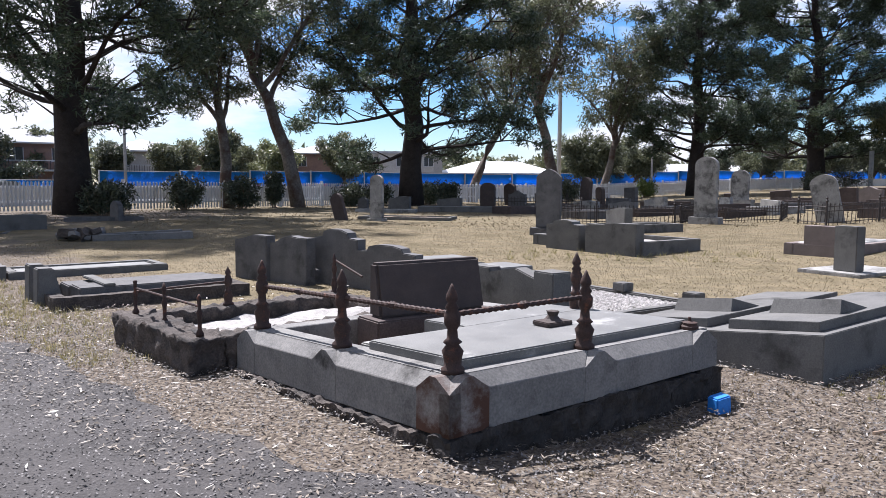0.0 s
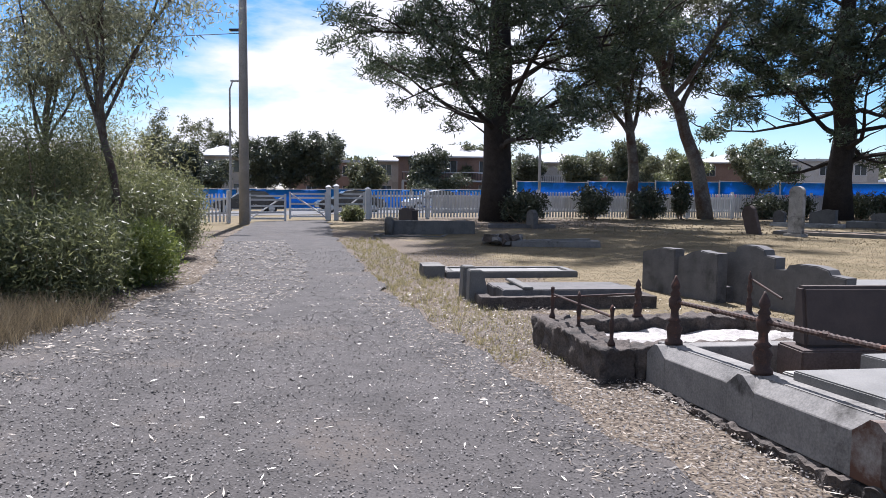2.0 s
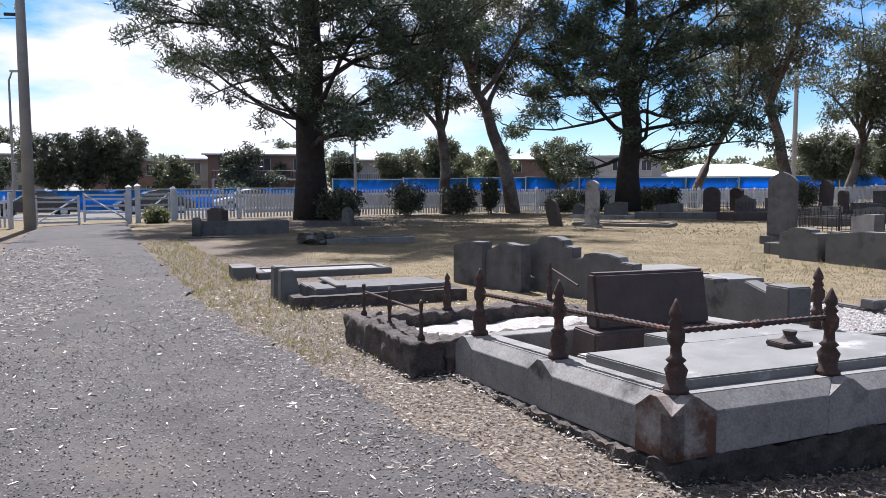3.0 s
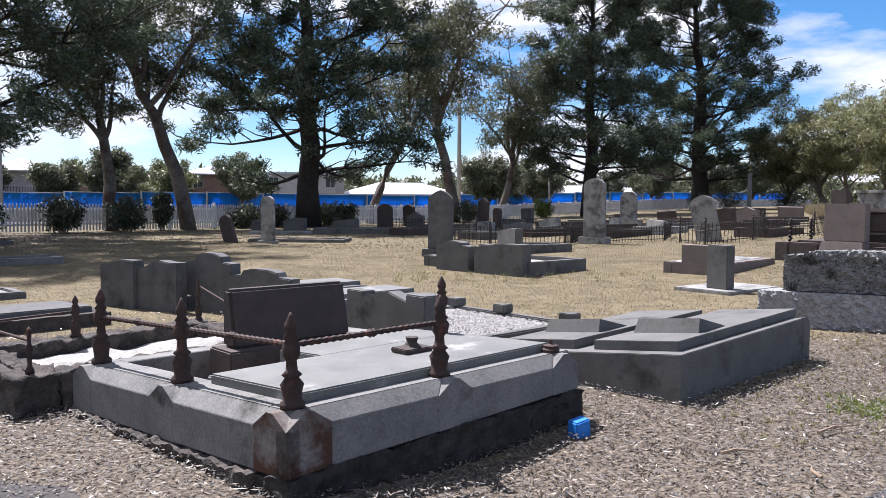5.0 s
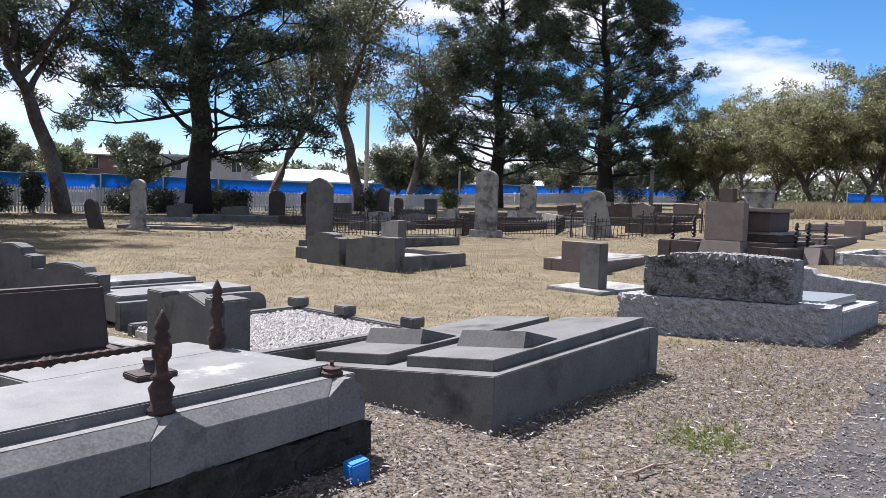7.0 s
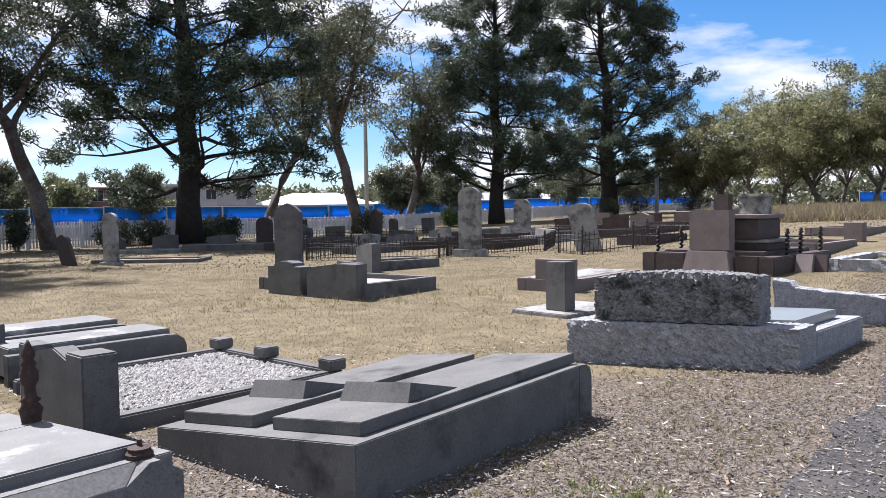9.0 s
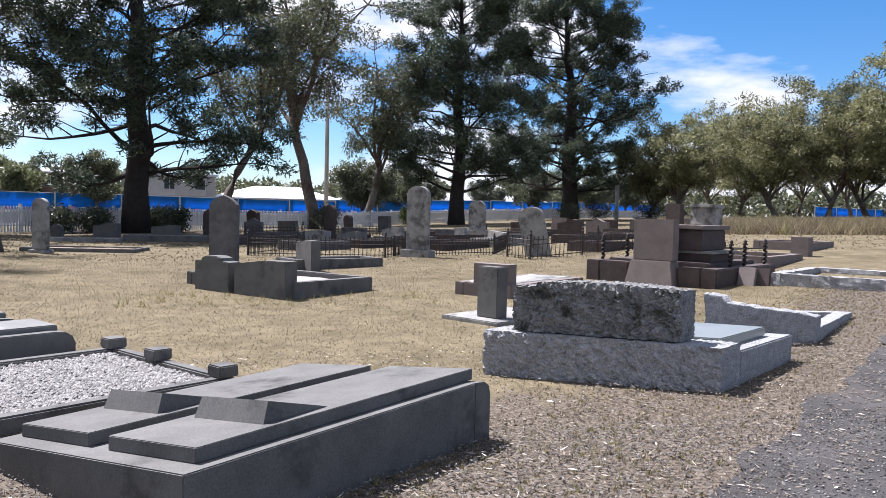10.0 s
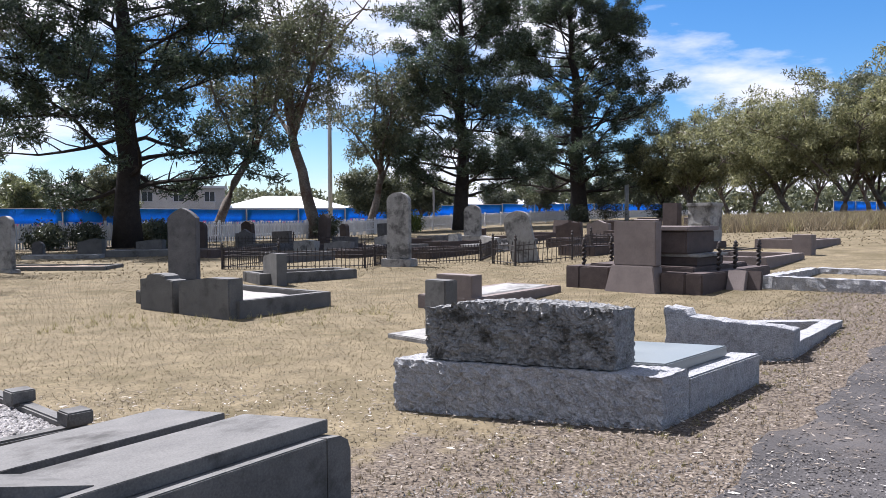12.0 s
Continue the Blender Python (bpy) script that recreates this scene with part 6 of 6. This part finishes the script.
for x, y, L, W, mt, fl_ in ((7.3, 23.8, 2.6, 1.8, "darkstone", "earth"), (3.0, 24.2, 2.0, 1.2, "greystone", "earth"), (9.2, 25.0, 2.0, 1.0, "marble", "marble"), (10.6, 28.0, 2.2, 1.1, "greystone", "slate"), (6.4, 28.0, 2.2, 1.2, "greystone", "earth"), (12.0, 31.0, 2.4, 1.2, "brownstone", "slate"), (14.6, 27.5, 2.4, 1.2, "brownstone", "earth"), (11.5, 21.5, 2.2, 1.2, "brownstone", "earth"), (0.6, 27.6, 2.4, 1.2, "brownstone", "earth"), (5.0, 25.8, 2.2, 1.1, "darkstone", "earth"), (8.6, 29.2, 2.2, 1.1, "darkstone", "slate"), (4.2, 30.8, 2.2, 1.1, "darkstone", "earth"), (12.6, 26.0, 2.2, 1.2, "darkstone", "earth"), (13.4, 33.8, 2.4, 1.2, "brownstone", "earth"), (7.6, 34.5, 2.2, 1.2, "darkstone", "earth"), (16.6, 30.4, 2.4, 1.3, "brownstone", "earth"), (9.6, 36.4, 2.2, 1.2, "greystone", "slate"), (2.0, 32.0, 2.2, 1.2, "greystone", "earth")):
    plot(x, y, 37, L, W, 0.28, 0.16, mt, fl_, {"darkstone": "dark kerbed grave with a high rim", "greystone": "grey stone kerbed grave filled with earth", "marble": "pale grave covered by flat slabs", "brownstone": "brown stone kerbed grave on the lawn"}[mt], 0.12)


def iron_fence(pts, h, label, spacing=0.11, sway=0.0):
    th = thing("iron_fence", pts[0][0], pts[0][1], 0, label, "grave fence", "iron grave fences")
    b = Vector((pts[0][0], pts[0][1], gz(*pts[0])))
    bm = lathe([(0.010, 0), (0.010, h * 0.86), (0.020, h * 0.89), (0.012, h * 0.93), (0.002, h)], 5)
    me = bpy.data.meshes.new("bar")
    bm.to_mesh(me)
    bm.free()
    me.materials.append(M["blackiron"])
    for p, q in zip(pts, pts[1:]):
        p, q = Vector((*p, gz(*p))), Vector((*q, gz(*q)))
        n = max(2, int((q - p).length / spacing))
        for i in range(n):
            w = p.lerp(q, (i + 0.5) / n)
            hang("bar", me, th, "", pose(*(w - b), 4 * noise.noise(w * 1.3) * (1 + sway), 4 * noise.noise(w * 1.7 + Vector((5, 0, 0))) * (1 + sway), 0))
        for z in (0.12 * h, 0.62 * h, 0.82 * h):
            part("rail", tube([p - b + Vector((0, 0, z)), q - b + Vector((0, 0, z))], 0.012, 5), "blackiron", th)
        part("corner_post", lathe([(0.03, 0), (0.025, h), (0.045, h * 1.08), (0.02, h * 1.14), (0.035, h * 1.2), (0.005, h * 1.28)], 8), "blackiron", th, "", pose(*(p - b)))


iron_fence([(2.9, 24.9), (1.55, 22.2), (3.0, 21.9), (5.2, 21.5), (6.6, 24.2)], 0.56, "rusted iron picket fence round a grave")
iron_fence([(6.6, 24.4), (5.5, 22.0), (8.4, 22.0), (9.4, 24.2)], 0.48, "sagging black iron fence round an overgrown grave", 0.09, 1.0)
iron_fence([(8.5, 21.0), (8.8, 19.9), (10.6, 20.8), (11.8, 22.4)], 0.62, "bent scrolled iron fence around a leaning stone", 0.16, 2.0)
iron_fence([(11.9, 22.8), (12.9, 21.6), (14.6, 23.2)], 0.6, "rusted iron fence round a grave", 0.12)
iron_fence([(-0.6, 33.2), (3.2, 33.0), (6.4, 32.4)], 0.6, "low dark iron fence under the trees", 0.14)

# ---- small things ----
th = thing("marker_peg", 1.36, 3.98, 25, "chunky bright blue plastic marker peg in the ground", "marker")
part("block", hexa([(-0.06, -0.05, -0.05), (0.06, -0.05, -0.05), (0.06, 0.05, -0.05), (-0.06, 0.05, -0.05), (-0.06, -0.045, 0.09), (0.05, -0.045, 0.11), (0.05, 0.05, 0.11), (-0.06, 0.05, 0.09)], 0.008), "peg", th)
for i, (x, y, L, a) in enumerate(((2.35, 3.02, 0.16, 80), (2.9, 3.75, 0.35, 25), (2.1, 3.35, 0.22, 10), (-0.75, 1.2, 0.3, 35), (4.2, 4.5, 0.25, 60))):
    th = thing("fallen_stick", x, y, a, "dry brown twig lying on the ground", "twig", "fallen twigs", z=0.045)
    part("twig", tube([(-L / 2, 0, 0), (0, 0.02, 0.006), (L / 2, -0.01, 0)], [0.010, 0.008, 0.004], 6), "wood", th)


# ---- litter and grass ----
def band(line, lo, hi):
    def fn(rng, n):
        i = rng.integers(0, len(line) - 1, n)
        k = rng.uniform(0, 1, (n, 1))
        p = line[i] * (1 - k) + line[i + 1] * k
        t = line[i + 1] - line[i]
        t = t / np.linalg.norm(t, axis=1)[:, None]
        d = rng.uniform(lo, hi, (n, 1))
        return p + d * np.column_stack([-t[:, 1], t[:, 0]])
    return fn


def rect(x0, x1, y0, y1):
    return lambda rng, n: np.column_stack([rng.uniform(x0, x1, n), rng.uniform(y0, y1, n)])


def flat_leaves(name, n, fn, length, width, mat, lift, label, seed, curl=0.35):
    rng = np.random.default_rng(seed)
    c = scatter_ground(n, fn, rng)
    c[:, 2] += lift + rng.uniform(0, 0.012, n)
    d = rng.normal(size=(n, 3)) * (1, 1, curl * 0.4)
    d /= np.linalg.norm(d, axis=1)[:, None]
    s = np.column_stack([-d[:, 1], d[:, 0], rng.normal(size=n) * curl])
    ln, wd = length * rng.uniform(0.4, 1.3, (n, 1)), width * rng.uniform(0.5, 1.3, (n, 1))
    q = np.stack([c - d * ln / 2, c + s * wd / 2, c + d * ln / 2, c - s * wd / 2], axis=1)
    q[:, :, 2] = np.maximum(q[:, :, 2], c[:, 2:3] - 0.004)
    tagged(flakes(name, q, mat), label, "leaf litter", kind="stuff")


def blades(name, n, fn, h, w, mat, label, seed, category="grass", clump=0):
    rng = np.random.default_rng(seed)
    if clump:
        m = max(1, n // clump)
        c = np.repeat(scatter_ground(m, fn, rng), clump, axis=0)
        c[:, :2] += rng.normal(size=(len(c), 2)) * h * 0.22
    else:
        c = scatter_ground(n, fn, rng)
    n = len(c)
    a = rng.uniform(0, 6.28, n)
    d = np.column_stack([np.cos(a), np.sin(a), np.zeros(n)])
    ln = rng.normal(size=(n, 2)) * 0.45
    hh = h * rng.uniform(0.4, 1.15, (n, 1))
    tip = c + np.column_stack([ln * hh, hh[:, 0]])
    q = np.stack([c - d * w * 0.6, c + d * w * 0.6, tip], axis=1)
    tagged(flakes(name, q, mat), label, category, kind="stuff")


path_mid = (e_line + l_line) / 2
flat_leaves("path_litter", 2600, rect(-9, 7, -1.5, 9), 0.058, 0.011, "litterpale", 0.034, "bleached gum leaves scattered over the path", 51)
flat_leaves("edge_litter", 24000, band(near_edge, -0.55, 1.7), 0.048, 0.011, "litter", 0.032, "thick brown leaf litter along the path's edge", 52)
flat_leaves("lawn_litter", 12000, rect(-3, 9, 3, 9), 0.05, 0.012, "litter", 0.006, "fallen leaves and bark between the graves", 53)
flat_leaves("shrub_litter", 7000, band(far_left, -0.6, 1.6), 0.07, 0.016, "litter", 0.034, "leaf litter under the shrubs", 54)
blades("lawn_grass", 210000, rect(-10, 14, 4.5, 22), 0.026, 0.005, "straw", "short dead lawn grass", 55, clump=2)
blades("far_lawn_grass", 40000, rect(-16, 26, 20, 46), 0.05, 0.018, "straw", "short dead lawn grass", 56, clump=5)
blades("path_edge_grass", 9000, band(resample(EDGE[1:6], 100), 0.05, 1.1), 0.085, 0.006, "greenblade", "half-dry green grass along the path", 57, clump=9)
blades("near_weeds", 1600, rect(2.2, 5.2, 3.4, 6.0), 0.05, 0.005, "greenblade", "thin green weeds by the path", 58, clump=12)
blades("green_weed_patch", 1500, lambda rng, n: np.column_stack([3.46 + 0.14 * rng.normal(size=n), 4.25 + 0.16 * rng.normal(size=n)]), 0.045, 0.006, "weed", "small patch of green weeds by the path", 67, clump=8)
blades("grave_weeds", 900, rect(0.2, 5.0, 12.6, 14.2), 0.11, 0.006, "greenblade", "tall thin weeds along the grave kerbs", 59, clump=10)


def meadow(rng, n):
    d = rng.uniform(33, 62, n)
    a = np.radians(rng.uniform(28, 63, n))
    return np.column_stack([3.9 + d * np.cos(a), 1.7 + d * np.sin(a)])


blades("tall_dry_grass", 110000, meadow, 0.55, 0.022, "straw", "tall pale dry grass beyond the lawn", 60, clump=4)
blades("tall_green_grass", 12000, meadow, 0.6, 0.03, "greenblade", "green patches in the tall grass", 61, clump=25)
blades("straw_tussocks", 16000, band(resample(LEFT[4:7], 60), -0.75, 0.25), 0.36, 0.005, "straw", "straw-coloured grass tussocks at the path edge", 62, clump=120)
flat_leaves("path_stones", 110000, lambda rng, n: np.column_stack([rng.uniform(-6, 7, n), rng.uniform(-0.6, 6, n)]), 0.016, 0.013, "stone_chip", 0.028, "loose stone chips bedded in the path", 63, 0.6)
flat_leaves("far_path_stones", 26000, band(path_mid[40:150], -2.2, 2.2), 0.022, 0.018, "stone_chip", 0.030, "loose stone chips bedded in the path", 64, 0.6)
blades("verge_grass", 15000, band(near_edge[60:190], 0.15, 2.0), 0.032, 0.005, "straw", "sparse dead grass in the mulch", 65, clump=6)
blades("verge_green", 5000, band(near_edge[90:190], 0.3, 1.6), 0.04, 0.005, "greenblade", "sparse green grass in the mulch", 66, clump=10)
